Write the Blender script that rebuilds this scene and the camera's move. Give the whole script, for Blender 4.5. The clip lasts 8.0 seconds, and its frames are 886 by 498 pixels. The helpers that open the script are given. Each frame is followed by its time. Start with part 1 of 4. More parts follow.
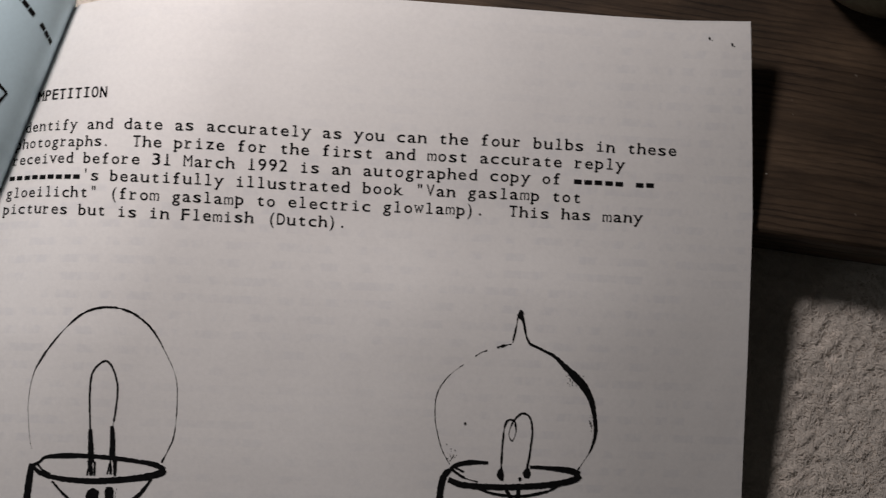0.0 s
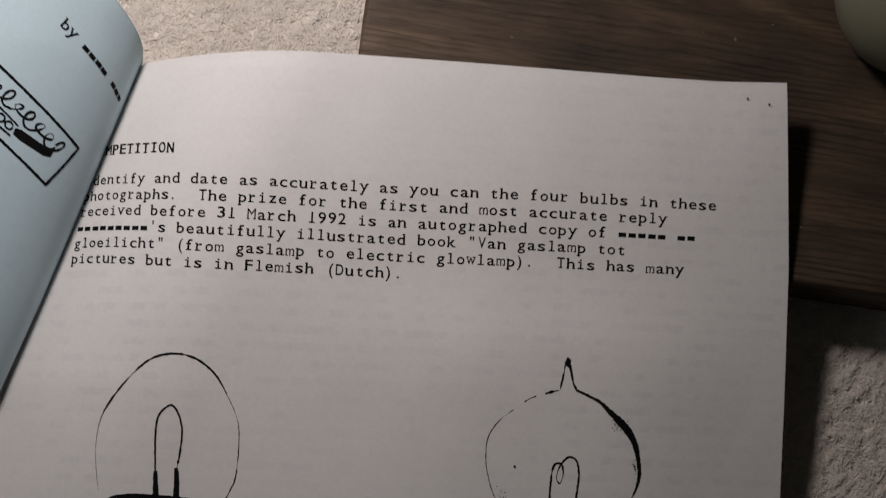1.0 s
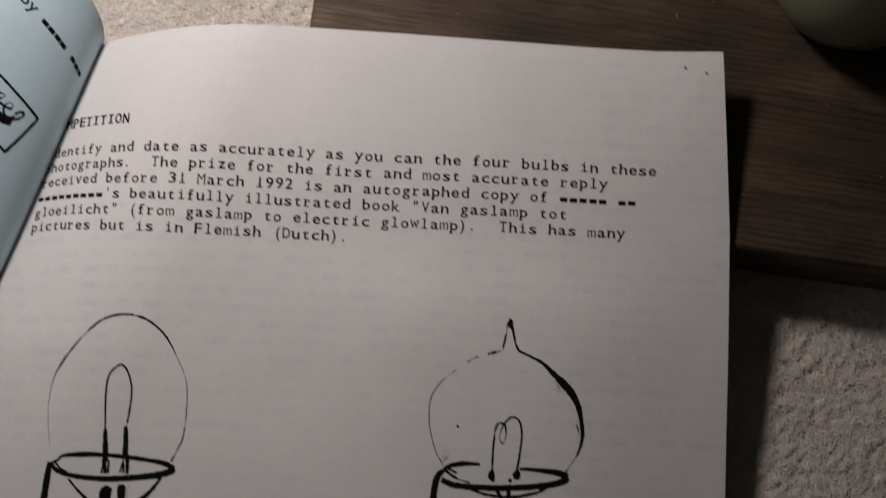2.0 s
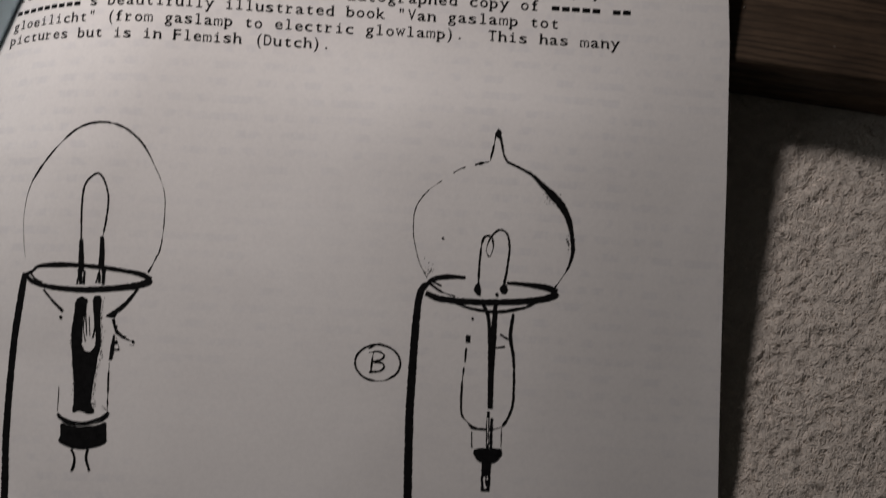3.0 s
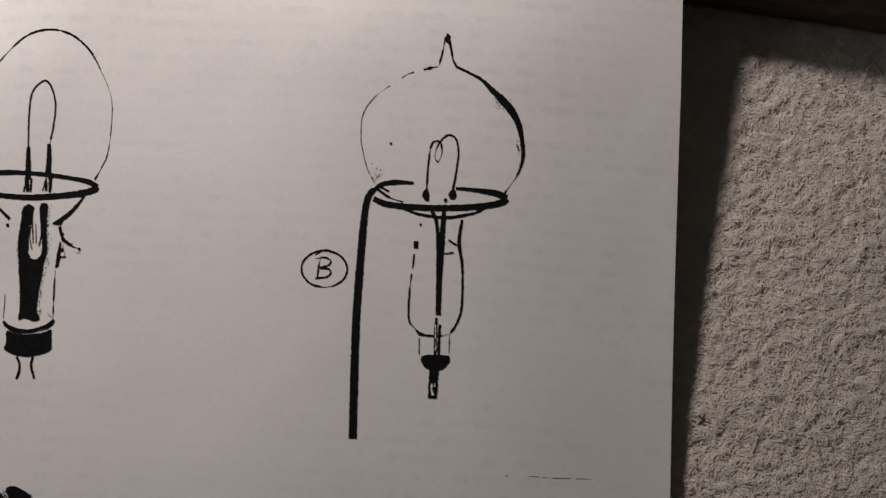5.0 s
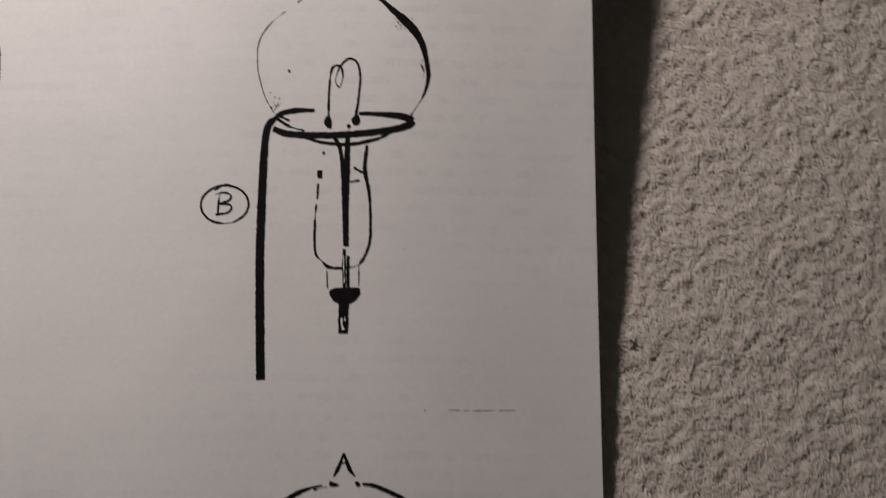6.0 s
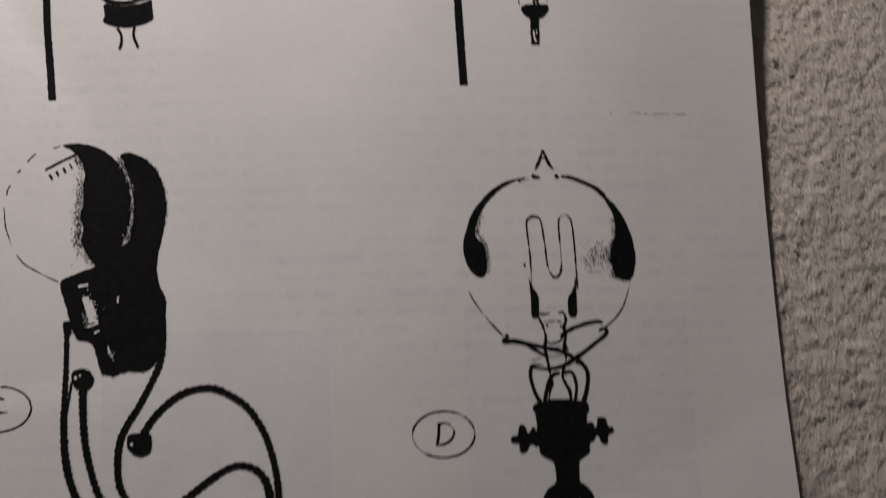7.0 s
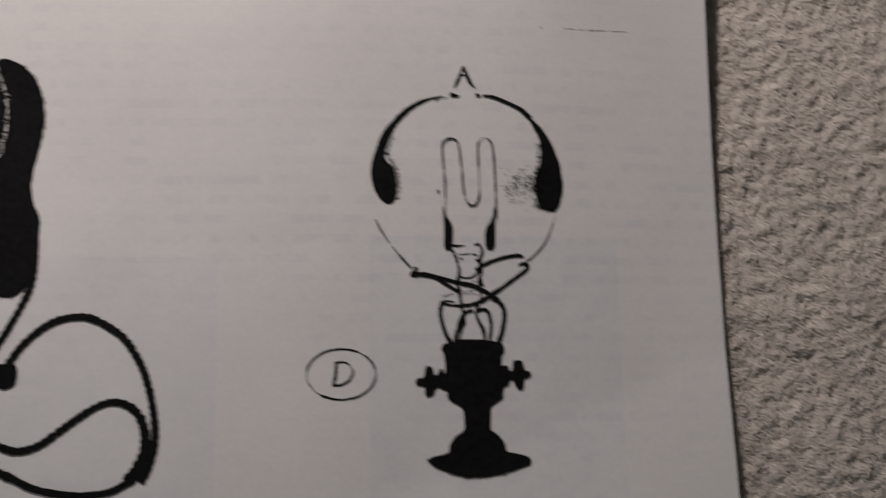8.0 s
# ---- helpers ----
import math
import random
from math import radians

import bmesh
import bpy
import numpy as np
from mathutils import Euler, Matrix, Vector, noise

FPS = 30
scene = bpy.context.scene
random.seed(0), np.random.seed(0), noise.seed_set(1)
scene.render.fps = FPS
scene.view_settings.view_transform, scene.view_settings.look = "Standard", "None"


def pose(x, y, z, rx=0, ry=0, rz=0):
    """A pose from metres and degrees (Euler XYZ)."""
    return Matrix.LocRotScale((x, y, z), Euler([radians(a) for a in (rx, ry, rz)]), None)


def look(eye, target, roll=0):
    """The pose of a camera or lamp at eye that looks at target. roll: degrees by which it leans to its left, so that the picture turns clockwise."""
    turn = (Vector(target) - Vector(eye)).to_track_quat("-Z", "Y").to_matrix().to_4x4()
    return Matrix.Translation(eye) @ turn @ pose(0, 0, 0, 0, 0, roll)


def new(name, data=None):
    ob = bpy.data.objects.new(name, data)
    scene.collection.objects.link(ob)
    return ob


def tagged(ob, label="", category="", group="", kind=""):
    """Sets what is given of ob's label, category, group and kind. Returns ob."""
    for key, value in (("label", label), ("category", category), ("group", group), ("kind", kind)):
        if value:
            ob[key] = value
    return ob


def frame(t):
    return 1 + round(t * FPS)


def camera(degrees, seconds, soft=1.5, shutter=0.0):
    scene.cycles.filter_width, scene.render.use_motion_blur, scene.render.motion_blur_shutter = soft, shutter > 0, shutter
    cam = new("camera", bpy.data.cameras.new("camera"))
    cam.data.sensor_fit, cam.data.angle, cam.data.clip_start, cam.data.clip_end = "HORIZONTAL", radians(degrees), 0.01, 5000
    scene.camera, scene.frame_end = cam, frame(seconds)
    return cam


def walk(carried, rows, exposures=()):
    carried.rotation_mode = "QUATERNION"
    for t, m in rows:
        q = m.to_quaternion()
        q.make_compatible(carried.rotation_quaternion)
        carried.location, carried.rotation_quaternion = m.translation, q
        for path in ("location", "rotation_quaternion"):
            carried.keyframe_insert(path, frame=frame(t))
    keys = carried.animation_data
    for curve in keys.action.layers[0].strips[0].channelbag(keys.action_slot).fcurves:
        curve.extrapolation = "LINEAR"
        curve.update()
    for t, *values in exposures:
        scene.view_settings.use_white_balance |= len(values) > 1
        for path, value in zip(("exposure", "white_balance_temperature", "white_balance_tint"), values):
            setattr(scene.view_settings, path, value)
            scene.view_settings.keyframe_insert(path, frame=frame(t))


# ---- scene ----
import itertools

PATH = [
    (0, 0.08498, -0.06883, 0.30145, 8.532, -5.695, 1.797),
    (0.5, 0.07100, -0.07103, 0.30086, 9.184, -6.639, 3.146),
    (0.7, 0.06961, -0.07018, 0.30547, 9.415, -6.242, 2.420),
    (1, 0.07015, -0.06607, 0.31362, 9.898, -5.876, 2.020),
    (1.2, 0.06984, -0.06578, 0.32134, 10.179, -5.861, 2.157),
    (2.3, 0.10620, -0.11533, 0.30976, 14.473, -3.083, 2.208),
    (2.5, 0.10923, -0.12412, 0.30217, 14.135, -2.774, 2.102),
    (2.6, 0.10887, -0.12157, 0.30147, 12.736, -2.860, 1.923),
    (3, 0.11082, -0.13610, 0.29697, 13.285, -2.283, 2.843),
    (3.2, 0.11041, -0.14046, 0.29426, 13.265, -2.183, 3.057),
    (3.5, 0.11133, -0.14357, 0.29268, 12.701, -2.071, 3.076),
    (4, 0.11932, -0.14742, 0.29287, 12.272, -1.229, 2.963),
    (4.5, 0.12152, -0.15281, 0.29197, 12.856, -1.100, 3.626),
    (4.7, 0.12403, -0.15702, 0.28966, 13.782, -1.392, 3.312),
    (5.8, 0.15659, -0.16776, 0.27275, 14.550, 1.296, 2.299),
    (6, 0.15869, -0.18129, 0.26611, 16.168, 0.975, 0.389),
    (6.2, 0.15700, -0.19239, 0.26608, 16.838, 0.588, -1.140),
    (6.3, 0.14818, -0.19771, 0.26536, 17.030, 0.020, -1.905),
    (6.5, 0.11591, -0.21162, 0.26516, 15.905, -2.685, 0.377),
    (6.8, 0.07539, -0.23044, 0.26823, 14.218, -6.794, -0.325),
    (7, 0.06981, -0.24124, 0.27291, 13.829, -7.425, -2.450),
    (7.2, 0.06295, -0.24996, 0.27215, 14.064, -8.516, -3.542),
    (7.5, 0.06564, -0.24413, 0.26532, 12.948, -9.173, -0.893),
    (7.6, 0.06973, -0.24479, 0.26297, 12.905, -8.609, -1.469),
    (7.8, 0.08232, -0.24489, 0.25293, 12.596, -7.402, -0.524),
    (8, 0.09831, -0.24729, 0.24871, 12.600, -6.631, -0.984),
]
EXPOSURES = [(0.0, 0.0, 6500, 10), (1.0, -0.31, 6530, 10), (2.5, -0.2, 6570, 10), (3.5, 0.28, 6600, 10.5),
             (4.5, 0.45, 6700, 11), (6.0, 0.74, 6720, 11.5), (7.0, 0.9, 6620, 11), (8.0, 1.14, 6600, 11)]
cam = camera(41.0, 8.0, soft=1.25, shutter=0.4)
walk(cam, [(t, pose(x, y, z, rx, ry, rz)) for t, x, y, z, rx, ry, rz in PATH],
     exposures=EXPOSURES)

# ---- light: one lamp up and to the left of the booklet, in a dim room ----
world = bpy.data.worlds.new("room_air")
scene.world = world
world.use_nodes = True
world.node_tree.nodes["Background"].inputs[0].default_value = (0.75, 0.85, 1.0, 1)
world.node_tree.nodes["Background"].inputs[1].default_value = 0.06

lamp_data = bpy.data.lights.new("lamp", "AREA")
lamp_data.shape, lamp_data.size = "DISK", 0.055
lamp_data.energy = 0.665
lamp_data.color = (1.0, 0.92, 0.905)
lamp = new("lamp", lamp_data)
lamp.matrix_world = look((-0.005, 0.132, 0.229), (-0.01, 0.05, 0.0))

# weak area fill added to lift the shadows; no such source is in view
fill_data = bpy.data.lights.new("fill_light", "AREA")
fill_data.shape, fill_data.size, fill_data.size_y = "RECTANGLE", 1.3, 1.1
fill_data.energy, fill_data.color = 3.0, (0.93, 0.97, 1.0)
fill_ob = new("fill_light", fill_data)
fill_ob.matrix_world = look((-2.25, 0.05, 1.45), (0.1, 0.0, 0.6))


# ---- materials ----
def node_material(name, rough=0.6, metal=0.0):
    m = bpy.data.materials.new(name)
    m.use_nodes = True
    b = m.node_tree.nodes["Principled BSDF"]
    b.inputs["Roughness"].default_value, b.inputs["Metallic"].default_value = rough, metal
    return m, m.node_tree, b


def add(tree, kind, **values):
    n = tree.nodes.new(kind)
    for key, value in values.items():
        n.inputs[key.replace("_", " ")].default_value = value
    return n


def coords(tree, scale=(1, 1, 1), turn=0.0, source="Object"):
    c = tree.nodes.new("ShaderNodeTexCoord")
    m = add(tree, "ShaderNodeMapping", Scale=scale, Rotation=(0, 0, turn))
    tree.links.new(c.outputs[source], m.inputs["Vector"])
    return m.outputs["Vector"]


def noise_node(tree, vector, scale, detail=4.0, rough=0.55, distortion=0.0):
    n = add(tree, "ShaderNodeTexNoise", Scale=scale, Detail=detail, Roughness=rough, Distortion=distortion)
    tree.links.new(vector, n.inputs["Vector"])
    return n.outputs["Fac"]


def ramp(tree, fac, stops):
    n = tree.nodes.new("ShaderNodeValToRGB")
    e = n.color_ramp.elements
    while len(e) < len(stops):
        e.new(0.5)
    for s, (place, colour) in zip(e, stops):
        s.position, s.color = place, (*colour, 1)
    tree.links.new(fac, n.inputs["Fac"])
    return n.outputs["Color"]


def mixed(tree, fac, a, b, kind="MIX"):
    n = tree.nodes.new("ShaderNodeMix")
    n.data_type, n.blend_type = "RGBA", kind
    for value, socket in ((fac, n.inputs[0]), (a, n.inputs[6]), (b, n.inputs[7])):
        if isinstance(value, bpy.types.NodeSocket):
            tree.links.new(value, socket)
        elif isinstance(value, tuple):
            socket.default_value = (*value, 1)
        else:
            socket.default_value = value
    return n.outputs[2]


def bump(tree, b, height, strength, distance):
    n = add(tree, "ShaderNodeBump", Strength=strength, Distance=distance)
    tree.links.new(height, n.inputs["Height"])
    tree.links.new(n.outputs["Normal"], b.inputs["Normal"])


SHOW_THROUGH = ((0.030, 0.0805, -0.262, -0.1945), (0.112, 0.166, -0.250, -0.190))


def paper_material(name, light, dark, ghost, rough=0.62):
    """Uncoated copier paper: cloudy tone, fine tooth, and faint rows of print showing through from the back."""
    m, t, b = node_material(name, rough)
    v = coords(t)
    cloud = noise_node(t, v, 45.0, 5.0, 0.6)
    base = ramp(t, cloud, [(0.25, dark), (0.75, light)])
    fibre = noise_node(t, v, 900.0, 3.0, 0.7)
    base = mixed(t, 0.10, base, ramp(t, fibre, [(0.3, (0.4, 0.4, 0.4)), (0.7, (1, 1, 1))]), "MULTIPLY")
    rows = t.nodes.new("ShaderNodeTexWave")
    rows.wave_type, rows.bands_direction = "BANDS", "Y"
    rows.inputs["Scale"].default_value, rows.inputs["Distortion"].default_value = 75.0, 0.4
    t.links.new(v, rows.inputs["Vector"])
    words = noise_node(t, coords(t, (230, 120, 1)), 1.0, 3.0, 0.6)
    pages = noise_node(t, coords(t, (9, 14, 1)), 1.0, 2.0, 0.5)
    fac = mixed(t, 1.0, ramp(t, rows.outputs["Fac"], [(0.45, (0, 0, 0)), (0.7, (1, 1, 1))]),
                ramp(t, words, [(0.45, (0, 0, 0)), (0.6, (1, 1, 1))]), "MULTIPLY")
    fac = mixed(t, 1.0, fac, ramp(t, pages, [(0.4, (0.15, 0.15, 0.15)), (0.62, (1, 1, 1))]), "MULTIPLY")
    base = mixed(t, fac, base, mixed(t, 1.0, base, ghost, "MULTIPLY"))
    spot = noise_node(t, v, 160.0, 4.0, 0.65)
    for x0, x1, y0, y1 in SHOW_THROUGH:  # dark pictures printed on the back
        inside = None
        sep = t.nodes.new("ShaderNodeSeparateXYZ")
        t.links.new(v, sep.inputs[0])
        for axis, lo, hi in ((0, x0, x1), (1, y0, y1)):
            n = add(t, "ShaderNodeMath")
            n.operation = "COMPARE"
            n.inputs[1].default_value, n.inputs[2].default_value = (lo + hi) / 2, (hi - lo) / 2
            t.links.new(sep.outputs[axis], n.inputs[0])
            inside = n.outputs[0] if inside is None else mixed(t, 1.0, inside, n.outputs[0], "MULTIPLY")
        inside = mixed(t, 1.0, inside, ramp(t, spot, [(0.3, (0.25, 0.25, 0.25)), (0.65, (1, 1, 1))]), "MULTIPLY")
        base = mixed(t, inside, base, mixed(t, 1.0, base, (0.93, 0.945, 0.975), "MULTIPLY"))
    t.links.new(base, b.inputs["Base Color"])
    bump(t, b, fibre, 0.12, 0.0002)
    wavy = add(t, "ShaderNodeBump", Strength=0.35, Distance=0.0012)
    t.links.new(noise_node(t, coords(t, (1.0, 0.7, 1.0), 0.5), 32.0, 2.0, 0.45, 0.4), wavy.inputs["Height"])
    t.links.new(wavy.outputs["Normal"], b.inputs["Normal"].links[0].from_node.inputs["Normal"])
    b.inputs["Specular IOR Level"].default_value = 0.3
    return m


def ink_material():
    m, t, b = node_material("black_toner", 0.55)
    f = noise_node(t, coords(t), 700.0, 3.0, 0.7)
    t.links.new(ramp(t, f, [(0.3, (0.005, 0.005, 0.0053)), (0.75, (0.012, 0.0116, 0.012))]), b.inputs["Base Color"])
    b.inputs["Specular IOR Level"].default_value = 0.05
    return m


def wood_material():
    """Dark-stained softwood: brown ground, thin dark growth lines along the board, pores, stains and dust."""
    m, t, b = node_material("dark_worn_wood", 0.55)
    v = coords(t)
    lines = t.nodes.new("ShaderNodeTexWave")
    lines.wave_type, lines.bands_direction, lines.wave_profile = "BANDS", "Y", "SAW"
    for key, value in (("Scale", 165.0), ("Distortion", 15.0), ("Detail", 6.0), ("Detail Scale", 0.5), ("Detail Roughness", 0.6)):
        lines.inputs[key].default_value = value
    t.links.new(coords(t, (0.13, 1, 1)), lines.inputs["Vector"])
    broad = noise_node(t, coords(t, (9, 42, 20)), 1.0, 6.0, 0.65, 1.0)
    base = ramp(t, broad, [(0.30, (0.032, 0.021, 0.013)), (0.5, (0.080, 0.053, 0.034)), (0.72, (0.160, 0.108, 0.068))])
    dark = ramp(t, lines.outputs["Fac"], [(0.0, (0.92, 0.92, 0.92)), (0.5, (1.05, 1.05, 1.05)), (0.76, (0.62, 0.60, 0.58)), (0.9, (0.36, 0.34, 0.32)), (1.0, (0.85, 0.85, 0.85))])
    fade = noise_node(t, coords(t, (14, 70, 20)), 1.0, 3.0, 0.55, 0.5)
    base = mixed(t, ramp(t, fade, [(0.42, (0.05, 0.05, 0.05)), (0.60, (1.0, 1.0, 1.0))]), base, mixed(t, 1.0, base, dark, "MULTIPLY"))
    pores = noise_node(t, coords(t, (70, 800, 300)), 1.0, 5.0, 0.75, 0.3)
    base = mixed(t, 0.55, base, ramp(t, pores, [(0.34, (0.42, 0.40, 0.38)), (0.56, (1.08, 1.06, 1.04))]), "MULTIPLY")
    stain = noise_node(t, v, 26.0, 5.0, 0.62)
    base = mixed(t, 0.6, base, ramp(t, stain, [(0.32, (0.36, 0.33, 0.31)), (0.62, (1.05, 1.03, 1.0))]), "MULTIPLY")
    dust = noise_node(t, v, 420.0, 2.0, 0.4)
    base = mixed(t, ramp(t, dust, [(0.76, (0, 0, 0)), (0.82, (0.5, 0.5, 0.5))]), base, (0.26, 0.22, 0.18))
    t.links.new(base, b.inputs["Base Color"])
    t.links.new(ramp(t, pores, [(0.3, (0.78, 0.78, 0.78)), (0.7, (0.52, 0.52, 0.52))]), b.inputs["Roughness"])
    b.inputs["Specular IOR Level"].default_value = 0.35
    bump(t, b, mixed(t, 0.5, pores, dark), 0.45, 0.0005)
    return m


def carpet_material(name, light, dark, through_light):
    m, t, b = node_material(name, 0.95)
    v = coords(t)
    tuft = noise_node(t, v, 260.0, 4.0, 0.65)
    patch = noise_node(t, v, 60.0, 3.0, 0.6)
    base = ramp(t, tuft, [(0.3, dark), (0.7, light)])
    base = mixed(t, 0.45, base, ramp(t, patch, [(0.3, (0.78, 0.76, 0.75)), (0.7, (1, 1, 1))]), "MULTIPLY")
    island = t.nodes.new("ShaderNodeNewGeometry")
    base = mixed(t, 0.3, base, ramp(t, island.outputs["Random Per Island"], [(0.0, (0.84, 0.82, 0.81)), (0.6, (0.97, 0.96, 0.95)), (1.0, (1.0, 1.0, 1.0))]), "MULTIPLY")
    t.links.new(base, b.inputs["Base Color"])
    b.inputs["Specular IOR Level"].default_value = 0.1
    b.inputs["Sheen Weight"].default_value = 0.15
    bump(t, b, tuft, 0.3, 0.0005)
    glow = t.nodes.new("ShaderNodeBsdfTranslucent")  # thin yarn lets light through
    t.links.new(base, glow.inputs["Color"])
    both = t.nodes.new("ShaderNodeMixShader")
    both.inputs[0].default_value = through_light
    t.links.new(b.outputs[0], both.inputs[1])
    t.links.new(glow.outputs[0], both.inputs[2])
    t.links.new(both.outputs[0], t.nodes["Material Output"].inputs["Surface"])
    return m


def plain_material(name, colour, rough, grain=120.0):
    m, t, b = node_material(name, rough)
    f = noise_node(t, coords(t), grain, 4.0, 0.6)
    t.links.new(ramp(t, f, [(0.3, tuple(c * 0.86 for c in colour)), (0.7, colour)]), b.inputs["Base Color"])
    bump(t, b, f, 0.05, 0.0004)
    return m


PAPER = paper_material("copier_paper", (0.80, 0.78, 0.76), (0.75, 0.73, 0.715), (0.93, 0.938, 0.956))
BLUE = paper_material("pale_blue_paper", (0.55, 0.69, 0.75), (0.51, 0.65, 0.71), (0.97, 0.97, 0.98))
INK = ink_material()
WOOD = wood_material()
CARPET = carpet_material("carpet_pile", (0.88, 0.81, 0.745), (0.78, 0.715, 0.65), 0.0)
YARN = carpet_material("carpet_yarn", (0.92, 0.86, 0.785), (0.83, 0.77, 0.70), 0.28)
CUP = plain_material("grey_green_glaze", (0.21, 0.205, 0.145), 0.28, 60.0)
CRUMB = plain_material("pale_dust", (0.42, 0.38, 0.33), 0.9, 900.0)
WALL = plain_material("wall_paint", (0.62, 0.60, 0.57), 0.9, 8.0)


# ---- mesh helpers ----
def mesh_object(name, verts, faces, material, parent=None, label="", smooth=False):
    me = bpy.data.meshes.new(name)
    me.from_pydata([tuple(v) for v in verts], [], faces)
    me.materials.append(material)
    if smooth:
        me.polygons.foreach_set("use_smooth", [True] * len(me.polygons))
    me.update()
    ob = new(name, me)
    ob.parent = parent
    if label:
        tagged(ob, label)
    return ob


def part(name, bm, material, parent, label="", smooth=False):
    me = bpy.data.meshes.new(name)
    bm.to_mesh(me)
    bm.free()
    me.materials.append(material)
    if smooth:
        me.polygons.foreach_set("use_smooth", [True] * len(me.polygons))
    ob = new(name, me)
    ob.parent = parent
    if label:
        tagged(ob, label)
    return ob


def box(bm, x0, x1, y0, y1, z0, z1):
    v = [bm.verts.new(p) for p in itertools.product((x0, x1), (y0, y1), (z0, z1))]
    for f in ((0, 1, 3, 2), (4, 6, 7, 5), (0, 4, 5, 1), (2, 3, 7, 6), (0, 2, 6, 4), (1, 5, 7, 3)):
        bm.faces.new([v[i] for i in f])


# ---- room shell ----
def room_wall(name, x0, x1, y0, y1, z0, z1, label):
    bm = bmesh.new()
    box(bm, x0, x1, y0, y1, z0, z1)
    return tagged(part(name, bm, WALL, None), label, "wall", kind="structure")


room_wall("wall_north", -2.2, 2.2, 1.9, 2.0, 0, 2.4, "plain pale painted wall of the room")
room_wall("wall_south", -2.2, 2.2, -2.1, -2.0, 0, 2.4, "plain pale painted wall of the room")
room_wall("wall_east", 2.2, 2.3, -2.0, 1.9, 0, 2.4, "plain pale painted wall of the room")
# unseen wall; its opening is added so that the fill light gets in
bm = bmesh.new()
for y0, y1, z0, z1 in ((-2.0, -0.6, 0, 2.4), (0.7, 1.9, 0, 2.4), (-0.6, 0.7, 0, 0.9), (-0.6, 0.7, 2.0, 2.4)):
    box(bm, -2.3, -2.2, y0, y1, z0, z1)
tagged(part("wall_west", bm, WALL, None), "plain pale painted wall with an opening added for the fill light", "wall", kind="structure")
room_wall("ceiling", -2.3, 2.3, -2.1, 2.0, 2.4, 2.5, "plain pale painted ceiling of the room")


# ---- carpet ----
def carpet_height(x, y):
    """Top of the matted tufts: knobs a few millimetres across, pressed flat under the booklet."""
    p = Vector((x, y, 0))
    lump = 0.0006 * noise.noise(p * 260) + 0.0006 * noise.noise(p * 480 + Vector((7, 2, 0))) + 0.0006 * noise.noise(p * 70)
    under = min(1.0, max(0.0, (0.1885 - x) / 0.004)) * min(1.0, max(0.0, (-0.02 - y) / 0.03))
    return (lump - 0.0004) * (1 - under) - 0.0026 * under


def build_carpet():
    """Backing with a lumpy surface, finer where the booklet lies, out to the walls."""
    def steps(lo, hi, near_lo, near_hi, fine):
        return sorted({round(lo + (near_lo - lo) * k / 8, 4) for k in range(9)} | {round(near_lo + fine * k, 4) for k in range(int((near_hi - near_lo) / fine) + 1)} | {round(near_hi + (hi - near_hi) * k / 8, 4) for k in range(9)})
    xs, ys = steps(-2.2, 2.2, -0.05, 0.30, 0.001), steps(-2.0, 1.9, -0.30, 0.12, 0.001)
    verts = [(x, y, carpet_height(x, y) - 0.0003) for y in ys for x in xs]
    n = len(xs)
    faces = [(j * n + i, j * n + i + 1, (j + 1) * n + i + 1, (j + 1) * n + i) for j in range(len(ys) - 1) for i in range(n - 1)]
    ob = mesh_object("floor", verts, faces, CARPET, smooth=True)
    return tagged(ob, "beige cut-pile carpet with short matted curly tufts", "carpet", kind="structure")


def build_pile():
    """Curled yarn ends that lie over the knobs in tufts, thick where the carpet is seen close by."""
    rng = np.random.default_rng(4)
    verts, faces = [], []
    for x0, x1, y0, y1, count in ((0.180, 0.292, -0.295, 0.000, 130000), (-0.035, 0.092, 0.000, 0.105, 50000)):
        for x, y in zip(rng.uniform(x0, x1, count), rng.uniform(y0, y1, count)):
            p = Vector((x, y, 0))
            turn = noise.noise(p * 120) * 5.5 + noise.noise(p * 300 + Vector((3, 1, 0))) * 3.0 + rng.normal(0, 1.3)
            curl = rng.normal(0, 0.7)
            long = rng.uniform(0.0014, 0.0036)
            wide = rng.uniform(0.00010, 0.00026)
            arch = rng.uniform(0.0, 0.0002) + (0.0004 * rng.random() if rng.random() < 0.16 else 0.0)
            k, q = len(verts), p.copy()
            for step, (thick, rise) in enumerate(((0.7, -0.0004), (1.0, 0.6), (0.95, 1.0), (0.35, 0.1))):
                s = Vector((-math.sin(turn), math.cos(turn), 0)) * (wide * thick)
                z = carpet_height(q.x, q.y) + (rise if step == 0 else rise * arch)
                verts += [(q.x - s.x, q.y - s.y, z - wide * 0.25), (q.x, q.y, z + wide * 0.4 * thick), (q.x + s.x, q.y + s.y, z - wide * 0.25)]
                q = q + Vector((math.cos(turn), math.sin(turn), 0)) * (long / 3)
                turn += curl
            for step in range(3):
                c = k + 3 * step
                faces += [(c, c + 3, c + 4, c + 1), (c + 1, c + 4, c + 5, c + 2)]
    ob = mesh_object("carpet_pile", verts, faces, YARN, smooth=True)
    return tagged(ob, "short beige curly yarn tufts of the carpet", "carpet pile", kind="stuff")


build_carpet()
build_pile()


